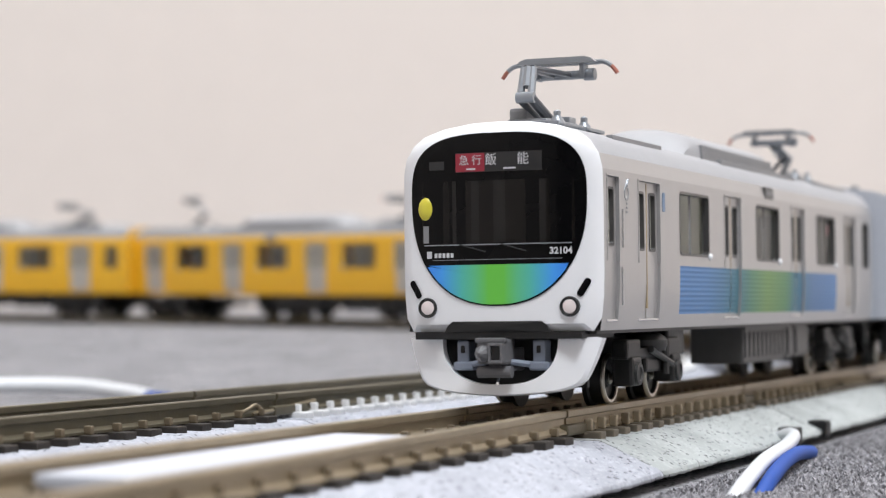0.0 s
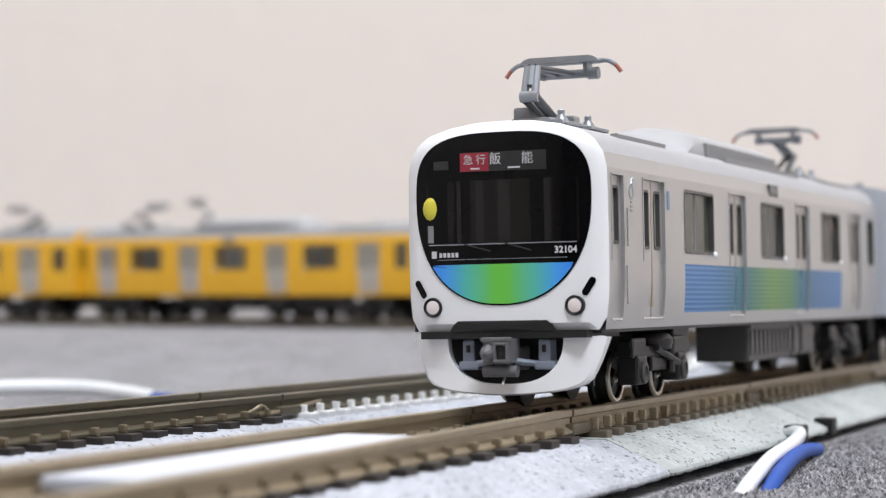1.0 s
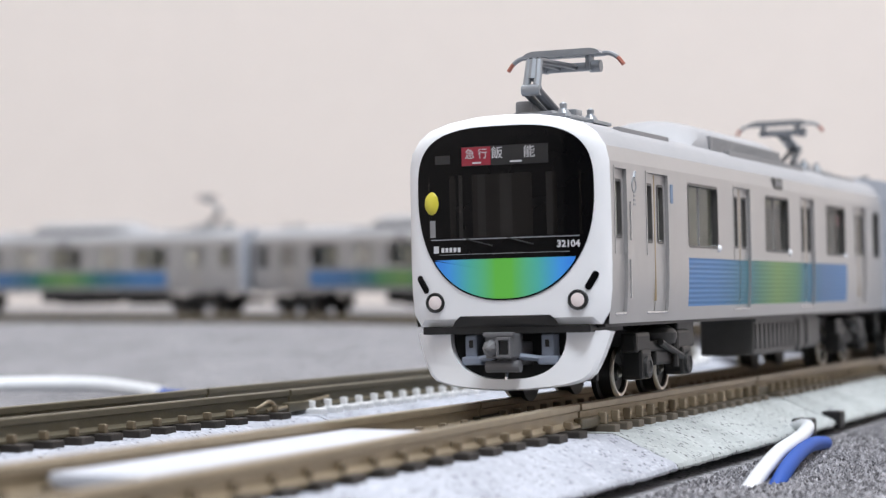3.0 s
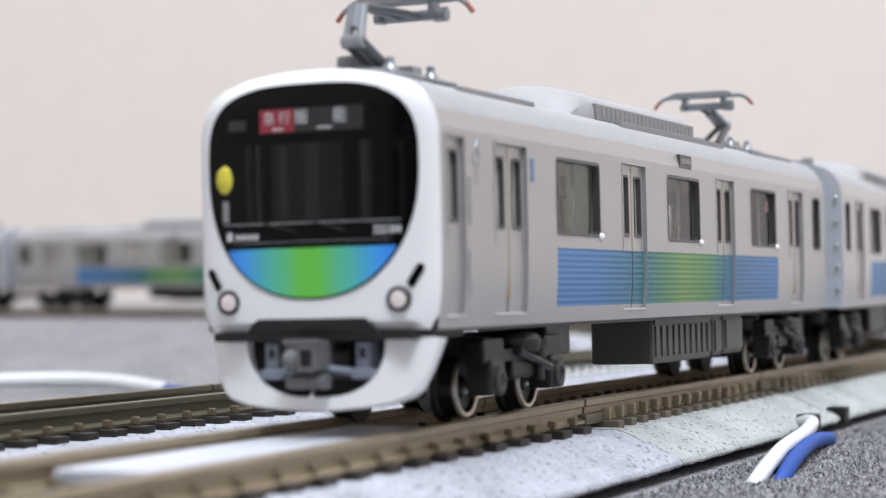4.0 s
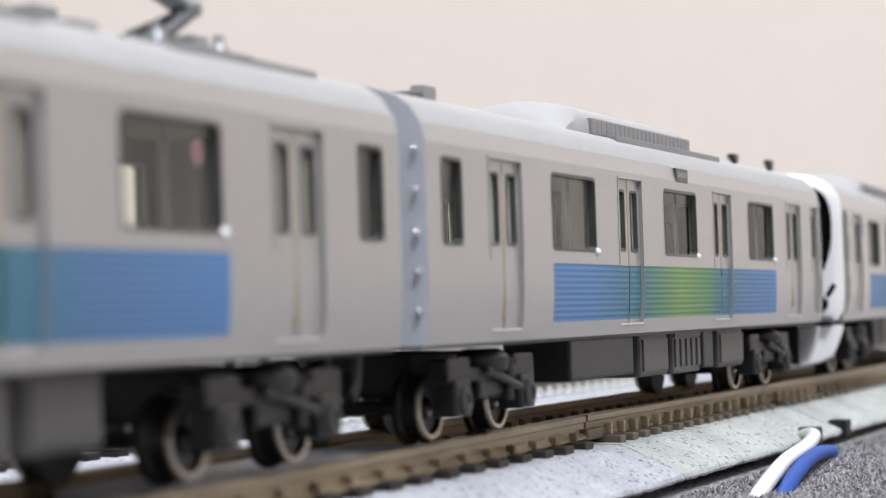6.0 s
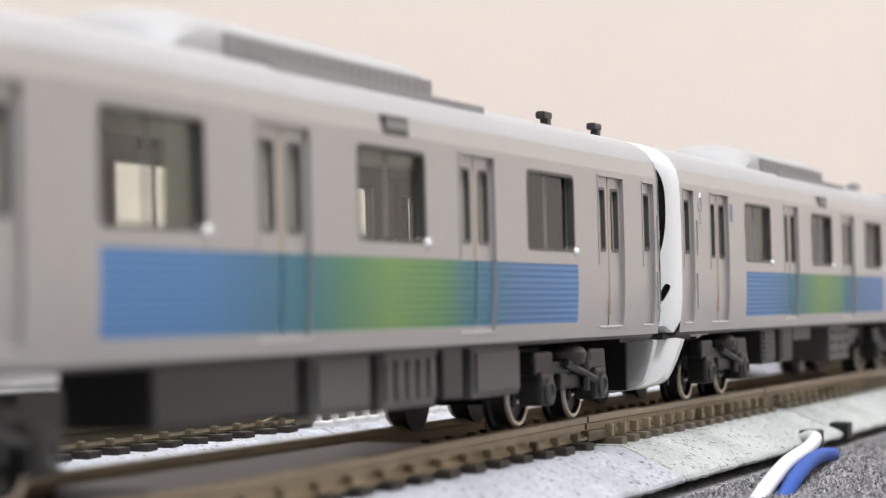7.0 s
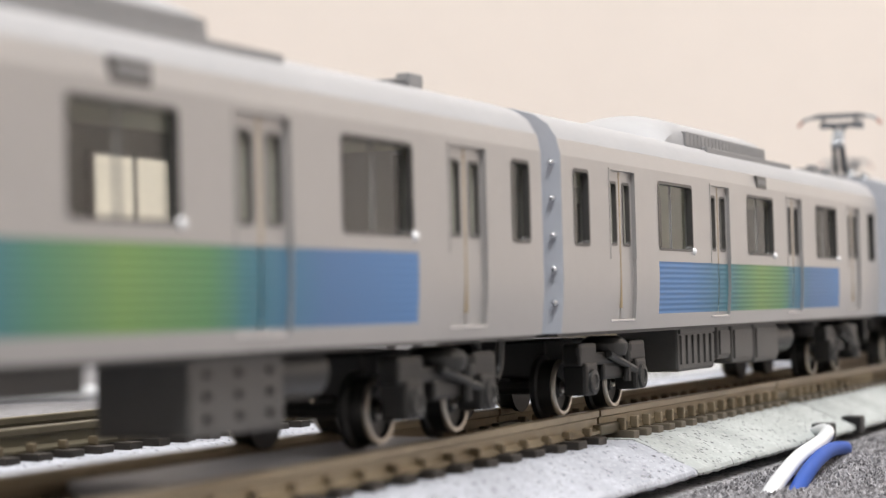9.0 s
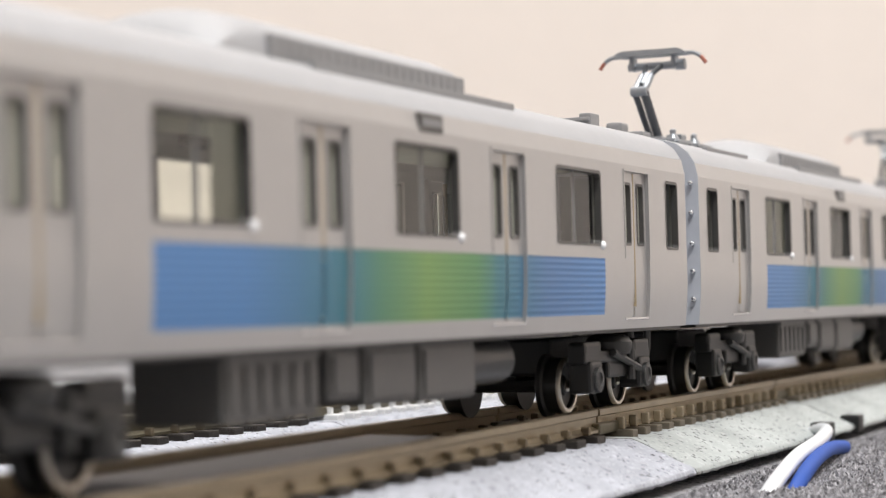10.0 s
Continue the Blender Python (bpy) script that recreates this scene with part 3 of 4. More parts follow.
def bogie(root, x):
    bg = new("bogie")
    bg.parent = root
    bm = bmesh.new()
    add_box(bm, x - 5.5, x + 5.5, -3.6, 3.6, 3.2, 6.6, 0.3)
    part("bolster", bm, M_BLACK, bg)
    for s in (-1, 1):
        y0, y1 = sorted((s * 6.5, s * 8.2))
        bm = bmesh.new()
        add_box(bm, x - 9.3, x + 9.3, y0, y1, 4.3, 5.4, 0.25)
        add_box(bm, x - 3.0, x + 3.0, y0, y1, 2.9, 4.4, 0.3)
        for o in (-7, 7):
            add_box(bm, x + o - 1.6, x + o + 1.6, min(s * 6.3, s * 8.5), max(s * 6.3, s * 8.5), 1.7, 4.6, 0.35)
            add_box(bm, x + o - 2.3, x + o + 2.3, y0, y1, 4.8, 6.3, 0.4)
        part("side_frame", bm, M_AXLE_DARK, bg)
        for o in (-7, 7):
            bm = bmesh.new()
            add_lathe(bm, (x + o, s * 8.4, 2.9), (0, s, 0), [(0, 1.15), (0.35, 1.1), (0.4, 0.7), (0.25, 0.6), (0.2, 0.2)], 14)
            part("axle_box", bm, M_UNDER, bg, smooth=True)
        bm = bmesh.new()
        add_lathe(bm, (x, s * 7.2, 5.2), (0, 0, 1), [(-0.2, 2.0), (0.4, 2.2), (0.9, 2.2), (1.3, 1.9), (1.6, 1.4)], 16)
        part("air_spring", bm, M_UNDER, bg, smooth=True)
        bm = bmesh.new()
        add_rod(bm, (x - 2.5, s * 8.5, 5.2), (x + 4.6, s * 8.6, 3.6), 0.35, 8)
        part("damper", bm, M_UNDER, bg)
        bm = bmesh.new()
        add_rod(bm, (x + 2.6, s * 8.5, 2.6), (x + 2.6, s * 8.5, 6.0), 0.4, 8)
        part("damper", bm, M_UNDER, bg)
    for o in (-7, 7):
        wheelset(bg, x + o)


def under_box(root, x0, x1, zb, style, y=8.4):
    eq = new("underfloor_box")
    eq.parent = root
    for s in (-1,):          # the gear hangs on one side and leaves the other open
        ya, yb = sorted((s * (y - 6.4), s * y))
        bm = bmesh.new()
        if style == "tank":
            add_rod(bm, (x0, s * 6.2, zb + 1.9), (x1, s * 6.2, zb + 1.9), 1.9, 16)
            part("tank", bm, M_UNDER, eq, smooth=True)
        else:
            add_box(bm, x0, x1, ya, yb, zb, 7.2, 0.3)
            part("casing", bm, M_UNDER_LIGHT if style in ("ribs", "plain", "dots") else M_UNDER, eq)
        yo = sorted((s * (y - 0.1), s * (y + 0.22)))
        light = M_UNDER_LIGHT if style in ("ribs", "plain", "dots") else M_UNDER
        covers = []
        if style == "ribs":
            n = max(2, int((x1 - x0) / 1.9))
            for k in range(n):
                c = x0 + (k + 0.5) * (x1 - x0) / n
                covers.append(("cover_panel", c - 0.55, c + 0.55, zb + 0.7, 6.4))
            covers.append(("top_flange", x0 + 0.2, x1 - 0.2, 6.55, 7.0))
        elif style == "louvre":
            for k in range(6):
                z = zb + 0.6 + k * (6.4 - zb) / 6
                covers.append(("louvre", x0 + 0.6, x1 - 0.6, z, z + 0.3))
        elif style == "plain":
            covers.append(("cover_panel", x0 + 0.5, x1 - 0.5, zb + 0.5, 6.6))
        elif style == "dots":
            n = max(2, int((x1 - x0) / 3))
            for k in range(n):
                for z in (zb + 0.9, zb + 2.2, zb + 3.5):
                    c = x0 + (k + 0.5) * (x1 - x0) / n
                    covers.append(("vent_hole", c - 0.35, c + 0.35, z, z + 0.4))
        for name, xa, xb, za, zc in covers:
            bm = bmesh.new()
            add_box(bm, xa, xb, yo[0], yo[1], za, zc, 0.06)
            part(name, bm, M_BLACK if name == "vent_hole" else light, eq)


def cooler(root, x0=-17.5, x1=15.0):
    ac = new("roof_cooler")
    ac.parent = root
    bm = bmesh.new()
    prof = [(-6.6, 25.9), (-6.5, 27.2), (-5.9, 28.0), (-4.2, 28.8), (-2.0, 29.3), (0, 29.45), (2.0, 29.3), (4.2, 28.8), (5.9, 28.0), (6.5, 27.2), (6.6, 25.9)]
    stations = [(x0 - 7.0, 0.0), (x0 - 6.2, 0.35), (x0 - 4.8, 0.68), (x0 - 3.0, 0.88), (x0 - 1.2, 0.98), (x0, 1.0), (x1 - 1.0, 1.0), (x1, 0.95), (x1 + 0.6, 0.8)]
    rings = []
    for x, k in stations:
        rings.append([bm.verts.new((x, y, max(roof_z(y) - 0.3, roof_z(y) - 0.3 + (z - roof_z(y) + 0.3) * k))) for y, z in prof])
    for a, b in zip(rings, rings[1:]):
        for k in range(len(prof) - 1):
            bm.faces.new((a[k], a[k + 1], b[k + 1], b[k]))
    bm.faces.new(rings[-1])
    part("cooler_cover", bm, M_ROOF, ac, smooth=True)
    for s in (-1, 1):
        bm = bmesh.new()
        y0, y1 = sorted((s * 5.6, s * 6.85))
        add_box(bm, x0, x1, y0, y1, 25.9, 27.5, 0.15)
        part("cooler_grille", bm, M_VENT, ac)
        n = 22
        ya, yb = sorted((s * 6.75, s * 6.9))
        bm = bmesh.new()
        add_box(bm, -0.3, 0.3, ya, yb, 26.2, 27.25)
        slat = part("slat", bm, M_VENT, ac)
        for k in range(n):
            o = slat if k == 0 else new("slat", slat.data)
            o.parent = ac
            o.location.x = (x0 + 1 + (x1 - x0 - 2) * (k + 0.5) / n) * MM
        bm = bmesh.new()
        y0, y1 = sorted((s * 7.2, s * 7.9))
        add_box(bm, x0 + 4, x1 + 8, y0, y1, roof_z(7.5) - 0.3, roof_z(7.5) + 0.35, 0.1)
        part("roof_walkway", bm, M_VENT, ac)


def pantograph(root, xb, xe, xh, zh=34.2, ze=None, foot=0.0, fold=0.55, latch=None):
    """Single-arm pantograph: base frame at xb, arm foot beside it, elbow at xe and ze, head at xh and zh."""
    p = new("pantograph")
    p.parent = root
    d = 1 if xe > xb else -1
    ze = ze or (28.1 + zh) / 2 - 0.2
    latch = xb + d * 7.5 if latch is None else latch
    bm = bmesh.new()
    for s in (-1, 1):
        add_box(bm, xb - 5.0, xb + 5.0, s * 3.6 - 0.45, s * 3.6 + 0.45, 26.75, 27.2, 0.12)
        add_box(bm, xb + 0.5, xb + 6.0, s * 4.6 - 0.5, s * 4.6 + 0.5, 26.55, 26.9, 0.1)
    for o in (-3.5, 0.5, 4.0):
        add_box(bm, xb + o - 0.45, xb + o + 0.45, -4.0, 4.0, 26.75, 27.3, 0.12)
    add_box(bm, xb - 1.8, xb + 2.4, -1.7, 1.7, 27.1, 27.75, 0.2)
    add_box(bm, xb + 2.6, xb + 4.6, -2.6, -0.8, 27.1, 28.2, 0.2)
    part("base_frame", bm, M_PANTO, p)
    for s in (-1, 1):
        for o in (-4, 4) if s < 0 else (4,):
            bm = bmesh.new()
            add_lathe(bm, (xb + o, s * 3.6, 26.0), (0, 0, 1), [(0, 0.6), (0.3, 0.85), (0.6, 0.55), (0.9, 0.8), (1.3, 0.62), (1.7, 0.34), (2.1, 0.36), (2.25, 0.15)], 10)
            part("insulator", bm, M_PANTO, p, smooth=True)
    bm = bmesh.new()
    add_box(bm, latch - 1.3, latch + 1.3, 0.6, 2.4, 26.2, 28.9, 0.35)
    add_box(bm, latch - 0.6, latch + 2.2, -1.6, 2.9, 26.2, 27.9, 0.3)
    part("latch_box", bm, M_VENT, p)
    xf = xb + foot
    bm = bmesh.new()
    add_rod(bm, (xf, -0.75, 27.7), (xe, -0.5, ze), 0.5, 10)
    part("lower_arm", bm, M_PANTO_ARM, p, smooth=True)
    bm = bmesh.new()
    add_rod(bm, (xf - d * 2.0, 0.75, 27.7), (xe - d * 0.4, 0.55, ze - 0.35), 0.36, 10)
    part("linkage", bm, M_PANTO_ARM, p, smooth=True)
    bm = bmesh.new()
    add_rod(bm, (xe, -0.9, ze), (xe, 0.9, ze), 0.55, 14)
    part("elbow", bm, M_PANTO, p, smooth=True)
    xk, zk = xe + fold * (xh - xe), (zh - 1.7 if fold < 0.3 else ze + fold * (zh - 1.3 - ze))
    bm = bmesh.new()
    for s in (-1, 1):
        add_rod(bm, (xe, s * 0.55, ze), (xk, s * 0.45, zk), 0.4, 8)
    add_rod(bm, (xe + 0.35 * (xk - xe), 0, ze + 0.35 * (zk - ze)), (xk, 0, zk), 0.48, 8)
    part("elbow_fork", bm, M_PANTO, p, smooth=True)
    for s in (-1, 1):
        bm = bmesh.new()
        add_rod(bm, (xk, s * 0.35, zk), (xh + 0.6, s * 0.9, zh - 1.5), 0.3, 8)
        part("upper_arm", bm, M_PANTO_ARM, p, smooth=True)
    bm = bmesh.new()
    add_rod(bm, (xh + 0.8, -3.3, zh - 1.5), (xh + 0.8, 3.0, zh - 1.5), 0.45, 12)
    add_rod(bm, (xh + 0.8, -3.5, zh - 1.5), (xh + 0.8, -2.4, zh - 1.5), 0.62, 12)
    for s in (-1, 1):
        add_box(bm, xh - 0.3, xh + 1.4, s * 2.4 - 0.25, s * 2.4 + 0.25, zh - 2.0, zh - 0.3, 0.18)
    part("head_tube", bm, M_PANTO, p, smooth=True)
    for o in (-0.85, 0.85):
        bm = bmesh.new()
        prof = [(-4.15, -0.42), (-3.7, -0.05), (-3.1, 0.12), (3.1, 0.12), (3.7, -0.05), (4.15, -0.42), (3.5, -0.5), (-3.5, -0.5)]
        a = [bm.verts.new((xh + o - 0.5, y, zh + z)) for y, z in prof]
        b = [bm.verts.new((xh + o + 0.5, y, zh + z)) for y, z in prof]
        for k in range(len(prof)):
            bm.faces.new((a[k], a[(k + 1) % len(prof)], b[(k + 1) % len(prof)], b[k]))
        bm.faces.new(a)
        bm.faces.new(b)
        part("contact_strip", bm, M_PANTO, p)
    for s in (-1, 1):
        bm = bmesh.new()
        pts = spline([(xh, s * 3.7, zh - 0.35), (xh, s * 4.7, zh - 0.4), (xh, s * 5.5, zh - 0.85), (xh, s * 6.1, zh - 1.6)], 4)
        add_tube(bm, pts[:9], 0.24, 8)
        part("horn", bm, M_PANTO, p, smooth=True)
        bm = bmesh.new()
        add_tube(bm, pts[8:], 0.22, 8)
        part("horn_tip", bm, M_COPPER, p, "copper-red horn tip", smooth=True)


def face_x(y, z):
    """How far forward the cab face stands at that point."""
    return -64.7 + 1.1 * abs(y / 9.8) ** 3.2 + (0.9 * ((z - 23.5) / 3.3) ** 2 if z > 23.5 else 0)


def outline_mask():
    """Outer edge of the cab face, all round."""
    right = [(0, 7.3), (4.0, 7.3), (8.9, 7.3), (9.65, 8.5), (9.86, 10.5), (9.92, 13), (9.92, 17), (9.9, 20.0), (9.86, 22.2), (9.55, 23.6), (8.75, 24.8), (7.6, 25.65), (5.6, 26.3), (2.8, 26.75), (0, 26.85)]
    pts = [(y, z) for y, z in right] + [(-y, z) for y, z in right[-2:0:-1]]
    return pts


def outline_glass(n=64):
    """Edge of the black front with its rounded lower end."""
    out = []
    for k in range(n):
        a = 2 * math.pi * k / n
        c, s = math.cos(a), math.sin(a)
        if s >= 0:
            e = 2 / 3.1
            out.append((8.68 * math.copysign(abs(c) ** e, c), 19.6 + 6.15 * abs(s) ** e))
        else:
            e = 2 / 2.25
            out.append((8.68 * math.copysign(abs(c) ** e, c), 19.6 - 9.95 * abs(s) ** e))
    return out


def face_patch(bm, pts, centre, push, rings=10, mi=0, edge=0.0, sign=1):
    """A patch laid on the cab face from its outline to its centre."""
    rows = []
    for r in range(rings):
        k = 1 - r / rings
        row = []
        for y, z in pts:
            yy, zz = centre[0] + (y - centre[0]) * k, centre[1] + (z - centre[1]) * k
            x = face_x(yy, zz) - push
            if edge and k > 0.93:
                x += edge * (1 - math.sqrt(max(0.0, 1 - ((k - 0.93) / 0.07) ** 2)))
            row.append(bm.verts.new((sign * x, yy, zz)))
        rows.append(row)
    mid = bm.verts.new((sign * (face_x(*centre) - push), centre[0], centre[1]))
    n = len(pts)
    for a, b in zip(rows, rows[1:]):
        for k in range(n):
            bm.faces.new((a[k], a[(k + 1) % n], b[(k + 1) % n], b[k])).material_index = mi
    for k in range(n):
        bm.faces.new((rows[-1][k], rows[-1][(k + 1) % n], mid)).material_index = mi
    return rows[0]


def rect_patch(bm, y0, y1, z0, z1, push, sign):
    nx = 6
    a = [bm.verts.new((sign * (face_x(y0 + (y1 - y0) * k / nx, z0) - push), y0 + (y1 - y0) * k / nx, z0)) for k in range(nx + 1)]
    b = [bm.verts.new((sign * (face_x(y0 + (y1 - y0) * k / nx, z1) - push), y0 + (y1 - y0) * k / nx, z1)) for k in range(nx + 1)]
    for k in range(nx):
        bm.faces.new((a[k], a[k + 1], b[k + 1], b[k]))


def lettering(root, text, y, z, size, mat, push, sign, name):
    cu = bpy.data.curves.new(name, "FONT")
    cu.body, cu.size, cu.extrude, cu.offset = text, size * MM, 0.00001, (0.000022 if text[0].isdigit() else 0.0)
    cu.align_x, cu.align_y = "CENTER", "CENTER"
    cu.materials.append(mat)
    ob = new(name, cu)
    ob.parent = root
    x = sign * (face_x(y, z) - push)
    ob.matrix_local = pose(x * MM, y * MM, z * MM, 90, 0, -90 * sign - math.degrees(math.atan((face_x(y + 0.1, z) - face_x(y - 0.1, z)) / 0.2)))
    return ob


def skirt_edge(f):
    """Outer edge of the front skirt: slanted cheeks, a bent corner and a shallow curve below; f runs from side to side."""
    half = [(0.0, 9.5, 6.6), (0.1, 9.2, 5.6), (0.2, 8.75, 4.3), (0.28, 8.15, 2.9), (0.33, 7.4, 2.2), (0.4, 5.6, 1.72), (0.45, 3.0, 1.42), (0.5, 0.0, 1.32)]
    g = min(f, 1 - f)
    for (f0, y0, z0), (f1, y1, z1) in zip(half, half[1:]):
        if g <= f1 + 1e-9:
            w = (g - f0) / (f1 - f0)
            return math.copysign(y0 + (y1 - y0) * w, 0.5 - f), z0 + (z1 - z0) * w
    return 0.0, 1.32


def cab_face(root, sign=1, lit=True, texts=True):
    """The rounded white cab end with black front, printed smile band, lamps, skirt and coupler; it looks to -x for sign 1."""
    bm = bmesh.new()
    rim = face_patch(bm, outline_mask(), (0, 17), 0.0, 14, edge=0.55, sign=sign)
    back = [bm.verts.new((sign * -63.0, v.co.y, v.co.z)) for v in rim]
    n = len(rim)
    for k in range(n):
        bm.faces.new((rim[k], rim[(k + 1) % n], back[(k + 1) % n], back[k]))
    part("cab_mask", bm, M_WHITE, root, "glossy white cab end", smooth=True)
    bm = bmesh.new()
    face_patch(bm, outline_glass(72), (0, 18), 0.07, 12, sign=sign)
    part("front_glass", bm, M_BLACK_GLASS, root, "black glossy front window", smooth=True)
    low = [(y, z) for y, z in outline_glass(144) if z < 13.2]
    low = [(y * 0.985, z + 0.16) for y, z in low]
    low.sort(key=lambda p: math.atan2(p[1] - 13.2, p[0]))
    top_y = max(p[0] for p in low)
    bm = bmesh.new()
    face_patch(bm, low + [(top_y * (1 - k / 8), 13.5) for k in range(0, 17)], (0, 12.2), 0.14, 6, sign=sign)
    part("smile_band", bm, M_FACE_BAND, root, "blue and green printed band")
    bm = bmesh.new()
    rect_patch(bm, -4.6, 3.9, 22.1, 23.9, 0.12, sign)
    sign_box = part("destination_sign", bm, M_SIGN, root)
    bm = bmesh.new()
    ya, yb = (3.9, 1.0) if sign > 0 else (-3.9, -1.0)
    rect_patch(bm, min(ya, yb), max(ya, yb), 22.15, 23.85, 0.15, sign)
    part("express_sign", bm, M_RED, sign_box)
    q = sign
    if texts:
        lettering(sign_box, "\u6025 \u884c", q * 2.4, 23.15, 1.0, M_TEXT, 0.2, sign, "sign_lettering")
        lettering(sign_box, "\u98ef", q * 0.35, 23.15, 1.2, M_TEXT, 0.2, sign, "sign_lettering")
        lettering(sign_box, "\u80fd", q * -2.8, 23.15, 1.2, M_TEXT, 0.2, sign, "sign_lettering")
        lettering(root, "32104", q * -6.3, 14.65, 0.86, M_TEXT, 0.2, sign, "car_number")
    bm = bmesh.new()
    rect_patch(bm, min(q * 1.9, q * 2.8), max(q * 1.9, q * 2.8), 22.3, 22.45, 0.2, sign)
    rect_patch(bm, min(q * -2.1, q * -0.9), max(q * -2.1, q * -0.9), 22.3, 22.45, 0.2, sign)
    part("small_sign_text", bm, M_TEXT, sign_box)
    bm = bmesh.new()
    for k in range(5):
        y = q * (6.05 - k * 0.42)
        rect_patch(bm, y - 0.15, y + 0.15, 14.2, 14.62, 0.13, sign)
    rect_patch(bm, q * 6.75 - 0.27, q * 6.75 + 0.27, 14.15, 14.8, 0.13, sign)
    part("operator_mark", bm, M_TEXT, root)
    bm = bmesh.new()
    rect_patch(bm, -7.3, 7.3, 15.32, 15.42, 0.12, sign)
    rect_patch(bm, -6.4, 6.4, 13.95, 14.0, 0.12, sign)
    part("window_edge_line", bm, M_PANTO, root)
    bm = bmesh.new()
    rect_patch(bm, -7.55, 7.55, 15.5, 21.3, 0.08, sign)
    part("windscreen", bm, M_WINDSCREEN, root, "dark brown-tinted windscreen")
    bm = bmesh.new()
    rect_patch(bm, min(q * 5.1, q * 6.7), max(q * 5.1, q * 6.7), 22.4, 23.2, 0.1, sign)
    part("number_display", bm, M_SIGN, root)
    # upright strips painting faint reflections into the windscreen
    for ya, yb in ((-4.9, -4.3), (-1.0, 0.2), (1.6, 2.4), (3.9, 4.3)):
        bm = bmesh.new()
        rect_patch(bm, min(q * ya, q * yb), max(q * ya, q * yb), 15.5, 21.3, 0.1, sign)
        part("glass_reflection", bm, M_GLASS_STREAK, root)
    bm = bmesh.new()
    for ya, za, yb, zb in ((1.0, 14.7, 3.6, 15.4), (-3.0, 14.7, -0.5, 15.4)):
        add_rod(bm, (sign * (face_x(ya, za) - 0.2), ya, za), (sign * (face_x(yb, zb) - 0.2), yb, zb), 0.07, 6)
    part("wiper", bm, M_BLACK, root)
    bm = bmesh.new()
    bmesh.ops.create_icosphere(bm, subdivisions=2, radius=0.9, matrix=Matrix.Translation((sign * (face_x(7.1, 18.8) - 0.02), q * 7.1, 18.8)) @ Matrix.Diagonal((0.35, 0.9, 1.25, 1)))
    part("yellow_knob", bm, M_YELLOW_BALL, root, "yellow round knob behind the glass", smooth=True)
    bm = bmesh.new()
    rect_patch(bm, q * 7.1 - 0.3, q * 7.1 + 0.3, 15.6, 17.2, 0.1, sign)
    part("cab_control", bm, M_VENT, root)
    for s in (-1, 1):
        bm = bmesh.new()
        c = (sign * (face_x(7.0, 9.55) + 0.25), s * 7.0, 9.55)
        add_lathe(bm, c, (-sign, 0, 0), [(0, 0.94), (0.45, 0.94), (0.5, 0.87), (0.42, 0.72)], 20)
        part("headlight_rim", bm, M_BLACK, root)
        bm = bmesh.new()
        add_lathe(bm, c, (-sign, 0, 0), [(0.3, 0.72), (0.45, 0.63), (0.52, 0.4), (0.55, 0.1)], 20)
        part("headlight", bm, M_LAMP if lit else M_BLACK_GLASS, root, smooth=True)
        bm = bmesh.new()
        ya, za, yb, zb = 8.0, 10.75, 8.62, 11.8
        a0 = math.atan2(zb - za, yb - ya)
        pts = [((yb if math.cos(t) > 0 else ya) + 0.33 * math.cos(a0 + t), (zb if math.cos(t) > 0 else za) + 0.33 * math.sin(a0 + t)) for t in [k * math.pi / 8 + 0.01 for k in range(16)]]
        face_patch(bm, [(s * y, z) for y, z in pts], (s * (ya + yb) / 2, (za + zb) / 2), 0.1, 3, sign=sign)
        part("marker_light", bm, M_BLACK_GLASS, root)
    bm = bmesh.new()
    face_patch(bm, [(-5.3, 7.2), (5.3, 7.2), (4.9, 7.85), (4.4, 8.25), (-4.4, 8.25), (-4.9, 7.85)], (0, 7.6), 0.1, 3, sign=sign)
    add_box(bm, min(sign * -64.6, sign * -55), max(sign * -64.6, sign * -55), -8.2, 8.2, 6.6, 7.25)
    part("coupler_recess", bm, M_BLACK, root)
    # skirt: a bent U-shaped plate with returns along the sides
    bm = bmesh.new()
    loops = []
    m = 28
    for k in range(m + 1):
        a = math.pi * k / m
        c, s = math.cos(a), math.sin(a)
        yo, zo = skirt_edge(k / m)
        yi = 5.7 * math.copysign(abs(c) ** 0.75, c)
        zi = 6.6 - 4.2 * abs(s) ** 0.85
        fo = -64.3 + 1.3 * abs(yo / 9.35) ** 3 - 0.05 * (6.6 - zo)
        fi = -64.3 + 1.3 * abs(yi / 9.35) ** 3 - 0.05 * (6.6 - zi)
        loops.append([bm.verts.new((sign * x, y, z)) for x, y, z in ((fo + 0.35, yo, zo), (fo, yo * 0.965, zo + 0.15), (fi, yi, zi), (fi + 0.9, yi, zi), (max(fo + 0.9, -61.4 - 0.25 * (6.6 - zo)), yo, zo))])
    for a, b in zip(loops, loops[1:]):
        for k in range(5):
            bm.faces.new((a[k], a[(k + 1) % 5], b[(k + 1) % 5], b[k]))
    bm.faces.new(loops[0])
    bm.faces.new(loops[-1])
    part("front_skirt", bm, M_WHITE, root, "white curved front skirt", smooth=True)
    def front_box(bm, xa, xb, y0, y1, z0, z1, bevel=0.15):
        add_box(bm, min(sign * xa, sign * xb), max(sign * xa, sign * xb), min(q * y0, q * y1), max(q * y0, q * y1), z0, z1, bevel)

    bm = bmesh.new()
    front_box(bm, -66.4, -63.6, -1.35, 1.35, 4.35, 6.6, 0.2)
    front_box(bm, -66.6, -66.0, -1.5, 1.5, 6.3, 6.75, 0.15)
